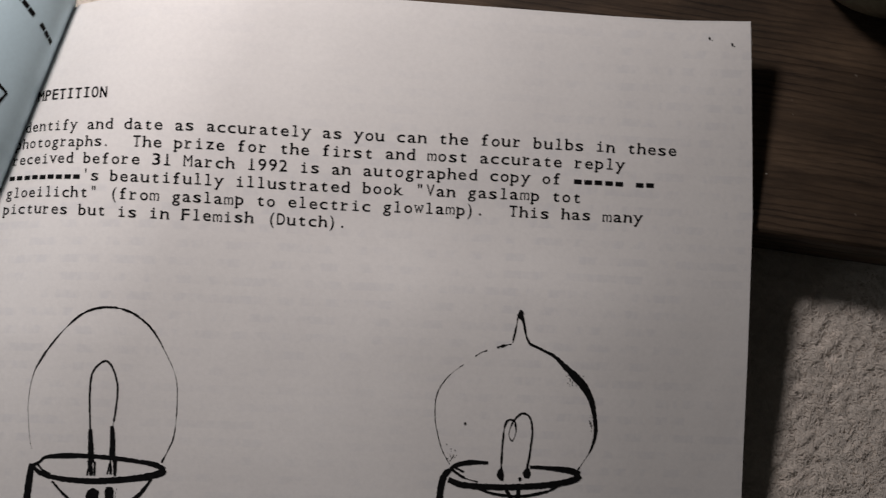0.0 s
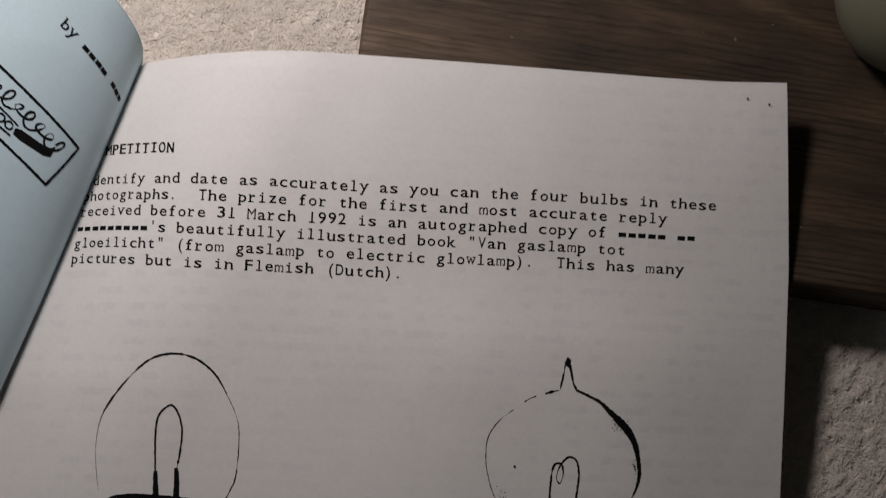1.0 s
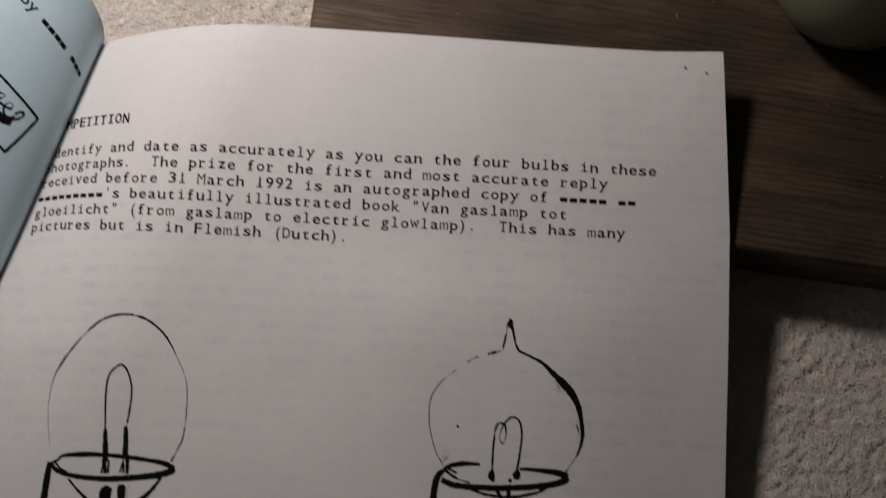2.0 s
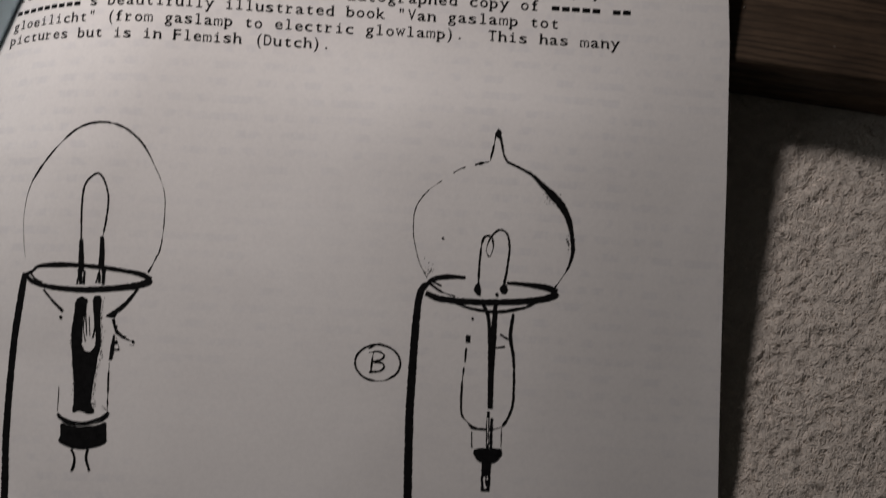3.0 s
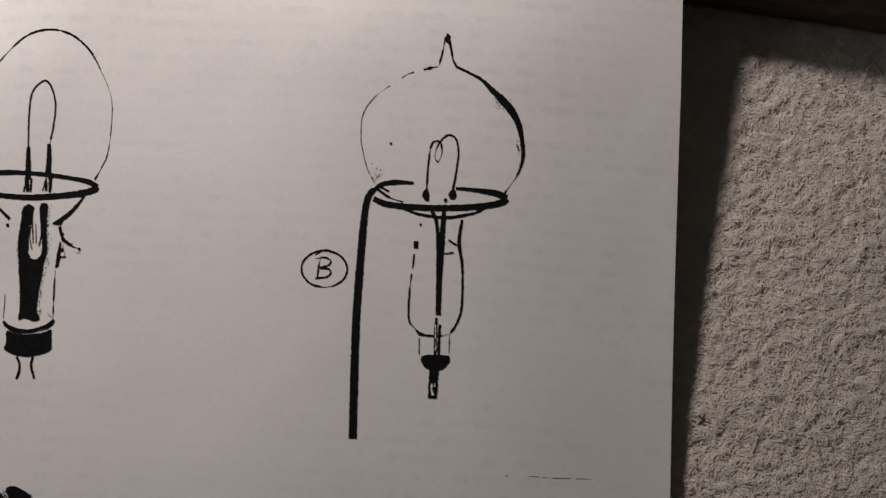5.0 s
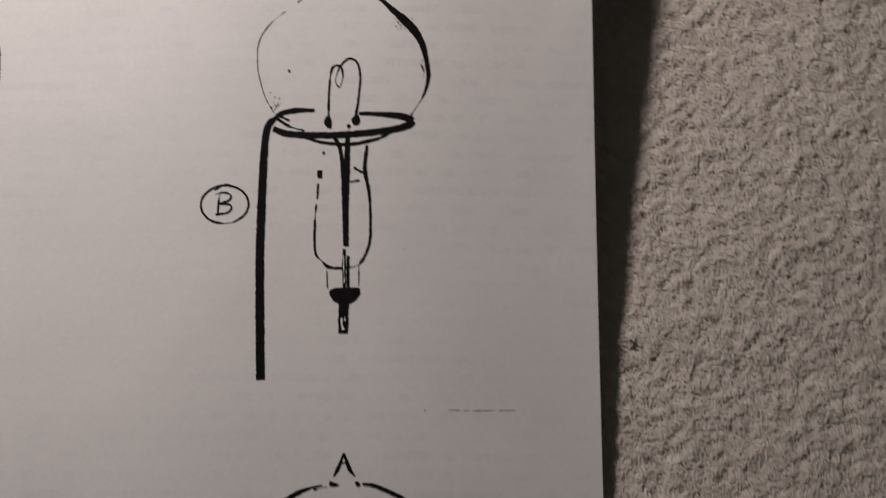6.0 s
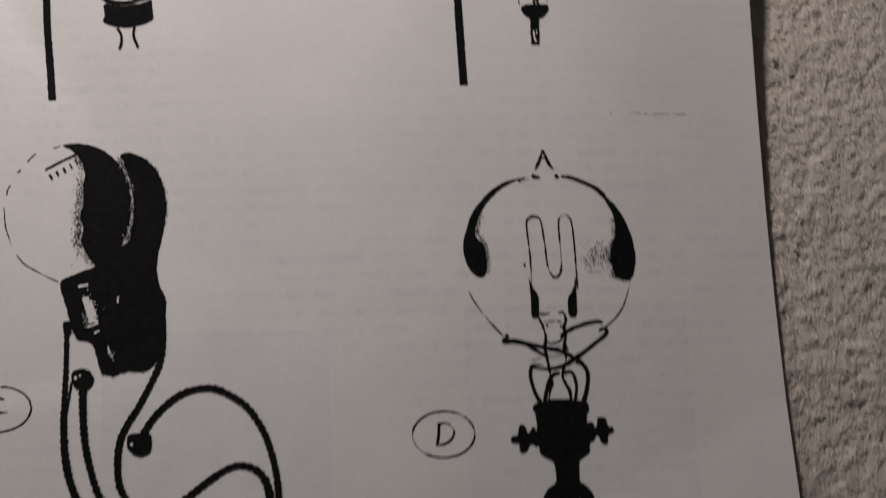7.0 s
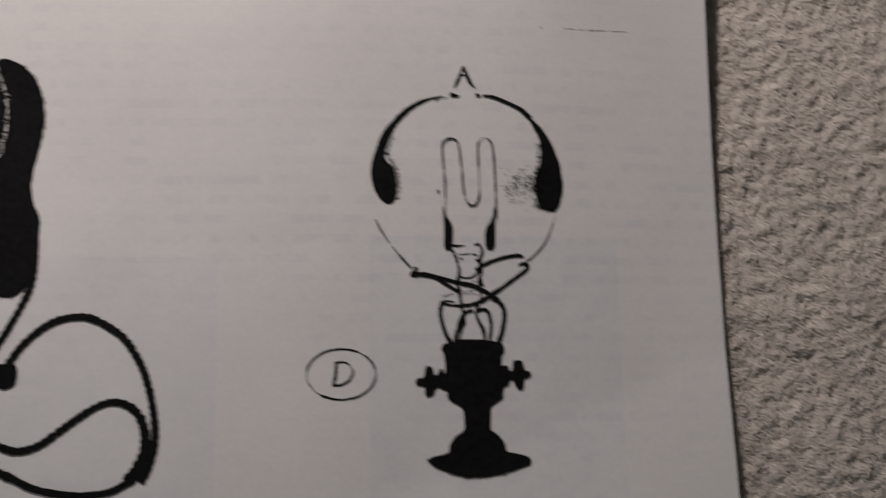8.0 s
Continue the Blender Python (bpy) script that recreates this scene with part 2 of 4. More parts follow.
# ---- wooden board under the top of the booklet ----
def build_board():
    root = tagged(new("wooden_board"), "dark worn wooden board lying on the beige carpet", "board")
    bm = bmesh.new()
    length, depth, thick = 0.46, 0.30, 0.0212
    box(bm, 0, length, 0, depth, 0, thick)
    bmesh.ops.bevel(bm, geom=bm.edges[:], offset=0.0016, segments=3, affect="EDGES", profile=0.6)
    bmesh.ops.subdivide_edges(bm, edges=[e for e in bm.edges if e.calc_length() > 0.1], cuts=70, use_grid_fill=True)
    for v in bm.verts:
        w = v.co * 1.0
        v.co += Vector((noise.noise(w * 90) * 0.0003, noise.noise(w * 60 + Vector((5, 0, 0))) * 0.0004, noise.noise(w * 110) * 0.0002))
    part("plank", bm, WOOD, root, smooth=True)
    root.matrix_world = pose(0.0705, -0.0062, 0.0006, 0, 0, -5.6)
    return root


build_board()

# ---- shape of the sheets (metres) ----
HEIGHTS_AT = [-0.30, -0.18, -0.15, -0.12, -0.095, -0.057, -0.022, 0.0, 0.04]
HEIGHTS = [0.0018, 0.0018, 0.0036, 0.0064, 0.0095, 0.0157, 0.0228, 0.0270, 0.0335]
FOLD_TOP, FOLD_SLOPE = (0.0195, 0.0325), 0.348


def fold_x(y):
    """Where the fold of the turned-over sheet runs, in plan."""
    return FOLD_TOP[0] + (y - FOLD_TOP[1]) * FOLD_SLOPE


def corner_lift(x, y):
    """How far the free top corner stands up."""
    return 0.0034 * np.clip((x - 0.140) / 0.046, 0, 1.2) ** 2 * np.clip((y + 0.012) / 0.045, 0, 1.2) ** 1.3


def bulge(x, y):
    """The loose middle of the booklet bellies up between the board and its lower half."""
    u, v = np.clip((x - 0.055) / 0.055, 0, 1), np.clip((0.190 - x) / 0.052, 0, 1)
    height = sum(np.interp(y + d, [-0.245, -0.21, -0.18, -0.14, -0.07, -0.042, -0.02], [0.0, 0.001, 0.0027, 0.0035, 0.0038, 0.0035, 0.0]) for d in (-0.006, 0.0, 0.006)) / 3
    return height * u * u * (3 - 2 * u) * (0.1 + 0.9 * v * v * (3 - 2 * v))


def sheet_z(x, y):
    """Height of the upper sheet over the carpet: it slopes off the board and droops towards the fold."""
    k = np.clip((y + 0.16) / 0.16, 0.0, 1.0)
    drop = 0.003 + 0.016 * k * k * (3 - 2 * k)
    s = np.clip(1 - (x - fold_x(y)) / 0.048, 0.0, 1.4)
    lift = corner_lift(x, y)
    side = 0.006 * np.clip((0.060 - x) / 0.055, 0.0, 1.0) ** 1.5 * np.clip((y + 0.21) / 0.05, 0.0, 1.0) * np.clip((-0.05 - y) / 0.05, 0.0, 1.0)
    z = sum(np.interp(y + d, HEIGHTS_AT, HEIGHTS) for d in (-0.012, 0.0, 0.012)) / 3 - drop * s * s + lift - side + bulge(x, y)
    z = z + 0.07 * np.maximum(0.0, 0.386 * x - 0.923 * y - 0.2706)  # dog-eared lower corner
    return np.maximum(z, 0.0014)


# turned-over sheet: its top edge and side edge in plan, before it is bent round the fold
FOLD_DIR = np.array((FOLD_SLOPE, 1.0)) / math.hypot(FOLD_SLOPE, 1.0)
FOLD_OUT = np.array((-FOLD_DIR[1], FOLD_DIR[0]))
TURN_TOP = np.array((2 * FOLD_DIR[0] ** 2 - 1, 2 * FOLD_DIR[0] * FOLD_DIR[1]))
TURN_SIDE = np.array((-TURN_TOP[1], TURN_TOP[0]))
_arc = np.linspace(0.0, 0.33, 661)
_lean = np.radians(np.interp(_arc, [0, 0.006, 0.014, 0.024, 0.040, 0.06, 0.10, 0.16, 0.33], [98, 86, 58, 36, 20, 10, -1, -12, -12]))
_rise = np.concatenate(([0.0], np.cumsum(np.sin(_lean[:-1]) * np.diff(_arc))))
_run = np.concatenate(([0.0], np.cumsum(np.cos(_lean[:-1]) * np.diff(_arc))))


def turned(a, b):
    """Place of a point of the turned-over sheet, a along its top edge and b down its side."""
    q = TURN_TOP * a + TURN_SIDE * b
    out, along = float(q @ FOLD_OUT), float(q @ FOLD_DIR)
    x, y = np.array(FOLD_TOP) + FOLD_DIR * along + FOLD_OUT * (float(np.interp(out, _arc, _run)) + 0.0006)
    base = float(sheet_z(fold_x(y), y)) - 0.002
    z = max(0.004, base + float(np.interp(out, _arc, _rise)))
    return Vector((float(x), float(y), z))


# ---- booklet ----
TOP_Y, BOTTOM_Y = 0.0322, -0.263


def right_x(y):
    return float(np.interp(y, [-0.24, -0.10, -0.05, -0.015, 0.032], [0.1894, 0.1885, 0.1881, 0.1873, 0.1843]))


def sheet_mesh(name, drop, inset, parent, material=None, label=""):
    """One bent sheet of the booklet from the fold to its free edge, with its thickness."""
    nx, ny = 110, 130
    left = 0.0006 if drop == 0 else -0.004
    verts, faces = [], []
    for j in range(ny + 1):
        y = TOP_Y - inset + (BOTTOM_Y - TOP_Y + 2 * inset) * j / ny
        for i in range(nx + 1):
            f = (i / nx) ** 1.4
            x = fold_x(y) + left + (right_x(y) - inset - fold_x(y) - left) * f
            yy = y + (float(np.interp(x, [0.0, 0.06, 0.1, 0.15, 0.167, 0.186], [0.0, -0.0001, -0.0002, -0.0008, -0.0008, 0.0001])) if j == 0 else 0)
            up = float(corner_lift(x, y))
            verts.append((x - 0.36 * up, yy - 0.33 * up, float(sheet_z(x, y)) - drop))
    top = len(verts)
    verts += [(x, y, z - 0.0001) for x, y, z in verts]
    n = nx + 1
    for j in range(ny):
        for i in range(nx):
            a, b, c, d = j * n + i, j * n + i + 1, (j + 1) * n + i + 1, (j + 1) * n + i
            faces += [(a, d, c, b), (top + a, top + b, top + c, top + d)]
    rim = [j * n for j in range(ny + 1)] + [ny * n + i for i in range(1, n)] + [j * n + nx for j in range(ny - 1, -1, -1)] + [i for i in range(nx - 1, 0, -1)]
    for a, b in zip(rim, rim[1:] + rim[:1]):
        k = len(verts)
        verts += [verts[a], verts[top + a], verts[top + b], verts[b]]
        faces.append((k, k + 1, k + 2, k + 3))
    return mesh_object(name, verts, faces, material or PAPER, parent, label, smooth=False)


booklet = tagged(new("booklet"), "corner-stapled typed booklet of white sheets, one sheet turned over", "booklet")
page = sheet_mesh("page", 0.0, 0.0, booklet, label="white typed page with four lamp bulb drawings")
page.data.polygons.foreach_set("use_smooth", [True] * len(page.data.polygons))
for k in range(1, 5):
    sheet_mesh("sheet", 0.00018 * k, 0.0002 + 0.00025 * (k % 2), booklet)


def build_turned_sheet():
    """The sheet folded back over the corner staple; its pale blue back shows."""
    width, height, n, m = 0.21, 0.297, 120, 110
    verts, faces, at = [], [], {}
    for j in range(m + 1):
        b = height * (j / m) ** 1.2
        start = max(-0.046, -(b * float(TURN_SIDE @ FOLD_OUT)) / float(TURN_TOP @ FOLD_OUT))
        for i in range(n + 1):
            a = start + (width - start) * (i / n) ** 1.7 if start < width else width
            at[i, j] = len(verts)
            verts.append(turned(a, b))
    top = len(verts)
    verts += [v - Vector((0.00007, 0.00003, 0.00012)) for v in verts]
    for j in range(m):
        for i in range(n):
            a, b, c, d = at[i, j], at[i + 1, j], at[i + 1, j + 1], at[i, j + 1]
            faces += [(a, b, c, d), (top + a, top + d, top + c, top + b)]
    for i in range(n):
        faces.append((at[i, 0], top + at[i, 0], top + at[i + 1, 0], at[i + 1, 0]))
    return mesh_object("turned_sheet", verts, faces, BLUE, booklet, "pale blue back of the sheet turned over", smooth=True)


turned_sheet = build_turned_sheet()


# ---- print on the page ----
class Ink:
    """Marks on the page in millimetres of its plan, gathered into one thin mesh that lies on the sheet."""

    def __init__(self, name):
        self.name, self.bm, self.layer = name, bmesh.new(), 0.0
        self.rng = random.Random(len(name) * 7 + 3)

    def curve(self, points, step=0.35):
        """Points along a smooth line through those given, with how far along the list each lies."""
        p = [Vector(q) for q in points]
        p = [p[0] * 2 - p[1]] + p + [p[-1] * 2 - p[-2]]
        out = []
        for i in range(1, len(p) - 2):
            n = max(2, int((p[i + 1] - p[i]).length / step))
            for k in range(n + (i == len(p) - 3)):
                f = k / n
                a, b, c, d = p[i - 1], p[i], p[i + 1], p[i + 2]
                q = 0.5 * ((2 * b) + (c - a) * f + (2 * a - 5 * b + 4 * c - d) * f * f + (3 * b - a - 3 * c + d) * f ** 3)
                out.append((q, i - 1 + f))
        return out

    def line(self, points, width, rough=0.05, twist=0.0):
        path = self.curve(points)
        self.layer += 1
        widths = width if isinstance(width, list) else [width] * len(points)
        last = None
        for k, (q, f) in enumerate(path):
            i = min(int(f), len(widths) - 2)
            w = widths[i] + (widths[i + 1] - widths[i]) * (f - i)
            thin = noise.noise(Vector((q.x * 0.33, q.y * 0.33, len(self.name) * 1.7)))
            if w < 0.62 and thin < -0.22:  # weak toner
                w *= max(0.3, 1 + (thin + 0.22) * 3.0)
            w *= 1 + self.rng.uniform(-1, 1) * rough * 1.6 + twist * math.sin(k * 0.35 * math.tau / 1.5)
            q0, q1 = path[max(0, k - 1)][0], path[min(len(path) - 1, k + 1)][0]
            d = (q1 - q0).normalized()
            s = Vector((-d.y, d.x)) * w / 2
            rag = [1 + self.rng.uniform(-1, 1) * min(0.5, 0.13 / max(w, 0.05)) for _ in range(2)]
            pair = [self.bm.verts.new((*(q + s * rag[0]), self.layer)), self.bm.verts.new((*(q - s * rag[1]), self.layer))]
            if last:
                self.bm.faces.new((last[0], last[1], pair[1], pair[0]))
            last = pair

    def outline(self, points, jitter):
        p = [Vector(q) for q in points]
        for _ in range(1):
            p = [q for a, b in zip(p, p[1:] + p[:1]) for q in (a * 0.82 + b * 0.18, a * 0.18 + b * 0.82)]
        out = []
        for a, b in zip(p, p[1:] + p[:1]):
            n = max(1, int((b - a).length / 0.45))
            out += [a + (b - a) * (k / n) + Vector((self.rng.uniform(-1, 1), self.rng.uniform(-1, 1))) * jitter for k in range(n)]
        return out

    def blob(self, points, jitter=0.1):
        self.layer += 1
        vs = [self.bm.verts.new((*q, self.layer)) for q in self.outline(points, jitter)]
        f = self.bm.faces.new(vs)
        bmesh.ops.triangulate(self.bm, faces=[f])

    def dot(self, centre, r):
        c = Vector(centre)
        self.bm.faces.new([self.bm.verts.new((c.x + r * math.cos(a) * self.rng.uniform(0.75, 1.2), c.y + r * math.sin(a) * self.rng.uniform(0.75, 1.2), self.layer))
                           for a in [k * math.tau / 7 for k in range(7)]])

    def ring(self, centre, rx, ry, w):
        c = Vector(centre)
        self.line([(c.x + rx * math.cos(a), c.y + ry * math.sin(a)) for a in [0.4 + k * math.tau / 18 for k in range(19)]], w)

    def specks(self, centre, rx, ry, count):
        for _ in range(count):
            self.layer += 0.05
            x, y = self.rng.gauss(0, 0.45), self.rng.gauss(0, 0.45)
            self.dot((centre[0] + rx * x, centre[1] + ry * y), self.rng.uniform(0.05, 0.17))

    def fringe(self, points, reach, count):
        """Ragged toner along an edge: short flecks that thin out away from it."""
        p = [Vector(q) for q in points]
        for _ in range(count):
            self.layer += 0.01
            k = self.rng.randrange(len(p) - 1)
            q = p[k].lerp(p[k + 1], self.rng.random())
            q = q + Vector((self.rng.gauss(0, reach), self.rng.gauss(0, reach * 0.5)))
            self.dot(q, min(0.24, max(0.04, abs(self.rng.gauss(0.09, 0.05)))))

    def build(self, parent, label="", material=None, lift=0.00007):
        bm = self.bm
        for _ in range(5):
            long = [e for e in bm.edges if (e.verts[0].co - e.verts[1].co).length > 3.0]
            if not long:
                break
            bmesh.ops.subdivide_edges(bm, edges=long, cuts=1)
            bmesh.ops.triangulate(bm, faces=[f for f in bm.faces if len(f.verts) > 4])
        for v in bm.verts:
            x, y = v.co.x / 1000, v.co.y / 1000
            up = float(corner_lift(x, y))
            v.co = (x - 0.36 * up, y - 0.33 * up, float(sheet_z(x, y)) + lift + v.co.z * 3e-6)
        for f in bm.faces:
            f.normal_update()
            if f.normal.z < 0:
                f.normal_flip()
        return part(self.name, bm, material or INK, parent, label)


_glyphs = {}


def glyph(ch):
    """Flat triangles of one letter of the built-in font, one unit of type size high."""
    if ch not in _glyphs:
        data = bpy.data.curves.new("letter", "FONT")
        data.body, data.offset = ch, 0.0 if ch in "MmwW" else 0.009
        data.resolution_u = 4
        ob = bpy.data.objects.new("letter", data)
        scene.collection.objects.link(ob)
        bpy.context.view_layer.update()
        me = ob.evaluated_get(bpy.context.evaluated_depsgraph_get()).to_mesh()
        verts, faces = [(v.co.x, v.co.y) for v in me.vertices], [tuple(p.vertices) for p in me.polygons]
        bpy.data.objects.remove(ob)
        bpy.data.curves.remove(data)
        _glyphs[ch] = verts, faces
    return _glyphs[ch]


PITCH, SIZE = 2.54, 3.85
LOW, MID, HIGH = (0.0, 0.24), (1.68, 1.92), (2.36, 2.6)
FEET = ((-1.12, -0.5, *LOW), (0.5, 1.12, *LOW))
ARMS = ((-1.18, -0.45, *MID), (0.45, 1.18, *MID))
SERIFS = {  # slab ends that a typewriter adds: left, right, bottom, top
    "r": ((-1.0, 0.4, *LOW), (-1.0, -0.4, *MID)), "f": ((-0.75, 0.6, *LOW),), "n": FEET + ((-1.15, -0.6, *MID),), "h": FEET + ((-1.15, -0.6, *HIGH),), "m": FEET,
    "k": FEET + ((-1.15, -0.6, *HIGH),), "b": ((-1.15, -0.6, *HIGH),), "d": ((0.3, 0.95, *HIGH), (0.6, 1.15, *LOW)), "p": ((-1.15, -0.6, *MID), (-1.15, -0.25, -0.78, -0.54)),
    "u": ((-1.15, -0.6, *MID), (0.6, 1.15, *LOW)), "a": ((0.6, 1.1, *LOW),), "v": ARMS, "y": ARMS + ((-1.0, -0.2, -0.78, -0.54),), "w": ARMS, "T": ((-0.5, 0.5, *LOW),),
    "P": ((-1.15, -0.3, *LOW),), "F": ((-1.15, -0.3, *LOW),), "M": FEET, "N": ((-1.15, -0.5, *LOW),)}


def typed(ink, text, place, size=SIZE, pitch=PITCH, wide=1.92):
    """Types a line, one letter to each step of the pitch. '#' is a letter that stays a plain bar."""
    rng = random.Random(len(text))
    for i, ch in enumerate(text):
        if ch == " ":
            continue
        cx, jy = (i + 0.5) * pitch + rng.uniform(-0.05, 0.05), rng.uniform(-0.07, 0.07)
        shapes = []
        if ch == "#":
            shapes.append(([(-0.95, 0.25), (0.95, 0.25), (0.95, 1.35), (-0.95, 1.35)], [(0, 1, 2, 3)]))
        else:
            verts, faces = glyph(ch)
            lo, hi = min(v[0] for v in verts), max(v[0] for v in verts)
            w = (hi - lo) * size
            target = {".": w, "'": w, '"': w * 1.0, "(": w, ")": w, "i": w, "l": w, "1": w, "I": w, "f": 1.5, "t": 1.55, "r": 1.5, "m": 2.2, "M": 2.1, "w": 2.25}.get(ch, wide)
            k = target / max(w, 1e-6) * size
            shift = {"(": 0.4, ")": -0.4, ".": -0.35}.get(ch, 0.0)
            shapes.append(([((x - (lo + hi) / 2) * k + shift, y * size) for x, y in verts], faces))
            shapes += [([(a, c), (b, c), (b, d), (a, d)], [(0, 1, 2, 3)]) for a, b, c, d in SERIFS.get(ch, ())]
            if ch in "il1I":
                bars = [(-0.78, 0.78, 0.0, 0.3)]
                bars += [(-0.78, 0.78, 2.25, 2.55)] if ch == "I" else [(-0.72, 0.1, 1.55, 1.85)] if ch == "i" else [(-0.7, 0.1, 2.3, 2.6)] if ch == "l" else []
                shapes += [([(a, c), (b, c), (b, d), (a, d)], [(0, 1, 2, 3)]) for a, b, c, d in bars]
        for verts, faces in shapes:
            vs = [ink.bm.verts.new((*place(cx + x, y + jy), ink.layer)) for x, y in verts]
            for f in faces:
                try:
                    ink.bm.faces.new([vs[q] for q in f])
                except ValueError:
                    pass


def on_page(y0):
    """Maps a typed line at height y0 onto the plan, along the bent sheet."""
    xs = np.linspace(0.1895, -0.03, 900)
    zs = sheet_z(xs, y0 / 1000 + 0 * xs)
    run = 0.1895 - np.concatenate(([0.0], np.cumsum(np.hypot(np.diff(xs), np.diff(zs)))))
    def place(u, v):
        x = float(np.interp(u / 1000, run[::-1], xs[::-1])) * 1000
        x += float(np.interp(x, [0, 10, 45, 60, 85, 120, 170], [0.9, 1.2, 1.2, 0.65, 0.0, -0.3, 0.0]))
        return x, y0 + v + float(np.interp(x, [5, 15, 26, 36, 48, 90, 125], [1.4, 1.1, 0.45, -0.05, -0.3, -0.45, -0.1]))
    return place


LINES = (
    (6.85, "COMPETITION"),
    (-0.95, "Identify and date as accurately as you can the four bulbs in these"),
    (-5.08, "photographs.  The prize for the first and most accurate reply"),
    (-9.20, "received before 31 March 1992 is an autographed copy of ##### ##"),
    (-13.33, "#########'s beautifully illustrated book \"Van gaslamp tot"),
    (-17.46, "gloeilicht\" (from gaslamp to electric glowlamp).  This has many"),
    (-21.59, "pictures but is in Flemish (Dutch)."),
)
for y0, words in LINES:
    row = Ink("text_line")
    typed(row, words, on_page(y0))
    if words.isupper():  # the heading is struck twice
        row.layer, strike = 1.0, on_page(y0)
        typed(row, words, lambda u, v: strike(u + 0.16, v + 0.05))
    row.build(page, "line of black typewriter print")

bulb_a = Ink("bulb_drawing")
bulb_a.line([(16.7, -76.2), (16, -72.8), (15.4, -65.4), (16.3, -59), (18.4, -54.7), (22, -49.7), (26.5, -45.1), (30.2, -43.2), (34.4, -42.7), (38.6, -43.6), (42, -45.7), (44.5, -48.3), (47, -52.4), (49.4, -57.3), (50.3, -62.3), (50, -71.5), (48.6, -75.6), (47.3, -78.4)], [0.06, 0.10, 0.11, 0.17, 0.55, 0.41, 0.54, 0.57, 0.51, 0.57, 0.51, 0.54, 0.16, 0.16, 0.21, 0.30, 0.32, 0.48])
bulb_a.line([(30.4, -71.5), (30, -63.3), (30.5, -57.9), (33.1, -55.2), (34.9, -56.4), (36.3, -60.3), (36.3, -64.9), (35.6, -70.3)], 0.48)
bulb_a.line([(30.4, -71.1), (30.6, -74.5), (30.9, -78.9)], [0.95, 1.27, 1.58])
bulb_a.line([(35.4, -70.2), (35.7, -73.6), (35.7, -78.1)], [0.95, 1.35, 1.43])
bulb_a.line([(30.3, -78.6), (30.2, -80.3), (30, -81.9)], 0.48)
bulb_a.line([(31, -78.9), (30.9, -81.6)], 0.25)
bulb_a.line([(35.3, -78.2), (34.7, -81.5)], 0.38)
bulb_a.line([(36.1, -78.1), (36.3, -81.5)], 0.35)
bulb_a.line([(17, -80.1), (18.9, -78.9), (20.3, -77.9), (25.1, -77.4), (30.7, -77.4), (36.4, -77.7), (41.9, -78.3), (45.7, -78.9), (48.1, -80.1)], [0.95, 0.55, 0.79, 1.27, 0.95, 1.11, 0.95, 1.27, 1.27])
bulb_a.line([(17.3, -80.4), (19.1, -81.7), (23.5, -82.8), (31.1, -83.2), (38.5, -82.6), (44, -81.8), (47.2, -80.8), (48.2, -80)], [0.95, 1.11, 1.11, 1.43, 1.43, 1.58, 1.74, 1.11])
bulb_a.line([(18.1, -79.3), (19.3, -80.8), (21.4, -81.9)], 0.48)
bulb_a.line([(16.9, -79.6), (16.6, -81.2), (16, -87), (15.2, -95.8), (15, -106.7), (15.4, -120.2), (16.6, -133.6), (17, -138.5)], [1.27, 1.58, 1.74, 1.74, 1.74, 1.74, 1.74, 1.74])
bulb_a.line([(21.8, -83.5), (24.3, -86.1), (27, -88.5)], [0.48, 0.55, 0.79])
bulb_a.dot((26.6, -90.0), 0.48)
bulb_a.line([(45.1, -82.4), (42.5, -85.9), (40.5, -87.8)], [0.63, 0.95, 1.27])
bulb_a.blob([(41.5, -86.2), (40.8, -88.2), (39.7, -89.7), (37.3, -89.3), (39.3, -88)])
bulb_a.line([(39.6, -89.8), (40.3, -92.2), (41.8, -93.6), (43.1, -94)], [0.79, 0.63, 0.48, 0.24])
bulb_a.line([(40.1, -93.6), (39.9, -96.3), (39.5, -99.7)], [0.48, 0.95, 0.63])
bulb_a.line([(39.4, -100.3), (39.5, -104.4), (39.9, -112.2)], 0.48)
bulb_a.dot((44.8, -95.1), 0.40)
bulb_a.dot((40.7, -95.4), 0.48)
bulb_a.blob([(29.9, -85.9), (31.1, -85.3), (32.3, -85.7), (32.2, -89.2), (32.2, -93.2), (32.3, -96.6), (33.2, -97.8), (34.5, -97.9), (35.5, -96.9), (35.6, -94), (34.7, -89.8), (34.2, -84.5), (36.4, -84.4), (36.3, -89), (36.7, -92.4), (37, -96.4), (36.4, -99.4), (36, -103.9), (35.7, -107.2), (35.7, -110.2), (37, -112.3), (35.1, -112.7), (32.9, -112.1), (31.2, -112.6), (31.4, -110.1), (31.1, -106.1), (30.2, -100.7), (29.4, -94), (29.8, -89.3)])
bulb_a.line([(32.4, -88.8), (32.4, -92.6), (33.1, -95.5)], 0.25)
bulb_a.line([(33.6, -89.5), (34.1, -94.1)], 0.19)
bulb_a.line([(27.4, -106.5), (27.5, -108.9), (27.6, -112.3)], 0.19)
bulb_a.line([(27.6, -113), (29.7, -114.4), (33.9, -115), (38, -113.9), (40.3, -112.2)], [0.63, 0.79, 0.63, 0.79, 0.79])
bulb_a.line([(27.8, -113.8), (30.4, -115.2), (34, -115.5), (37.8, -114.7), (40.3, -113.1)], [0.32, 0.48, 0.24, 0.48, 0.48])
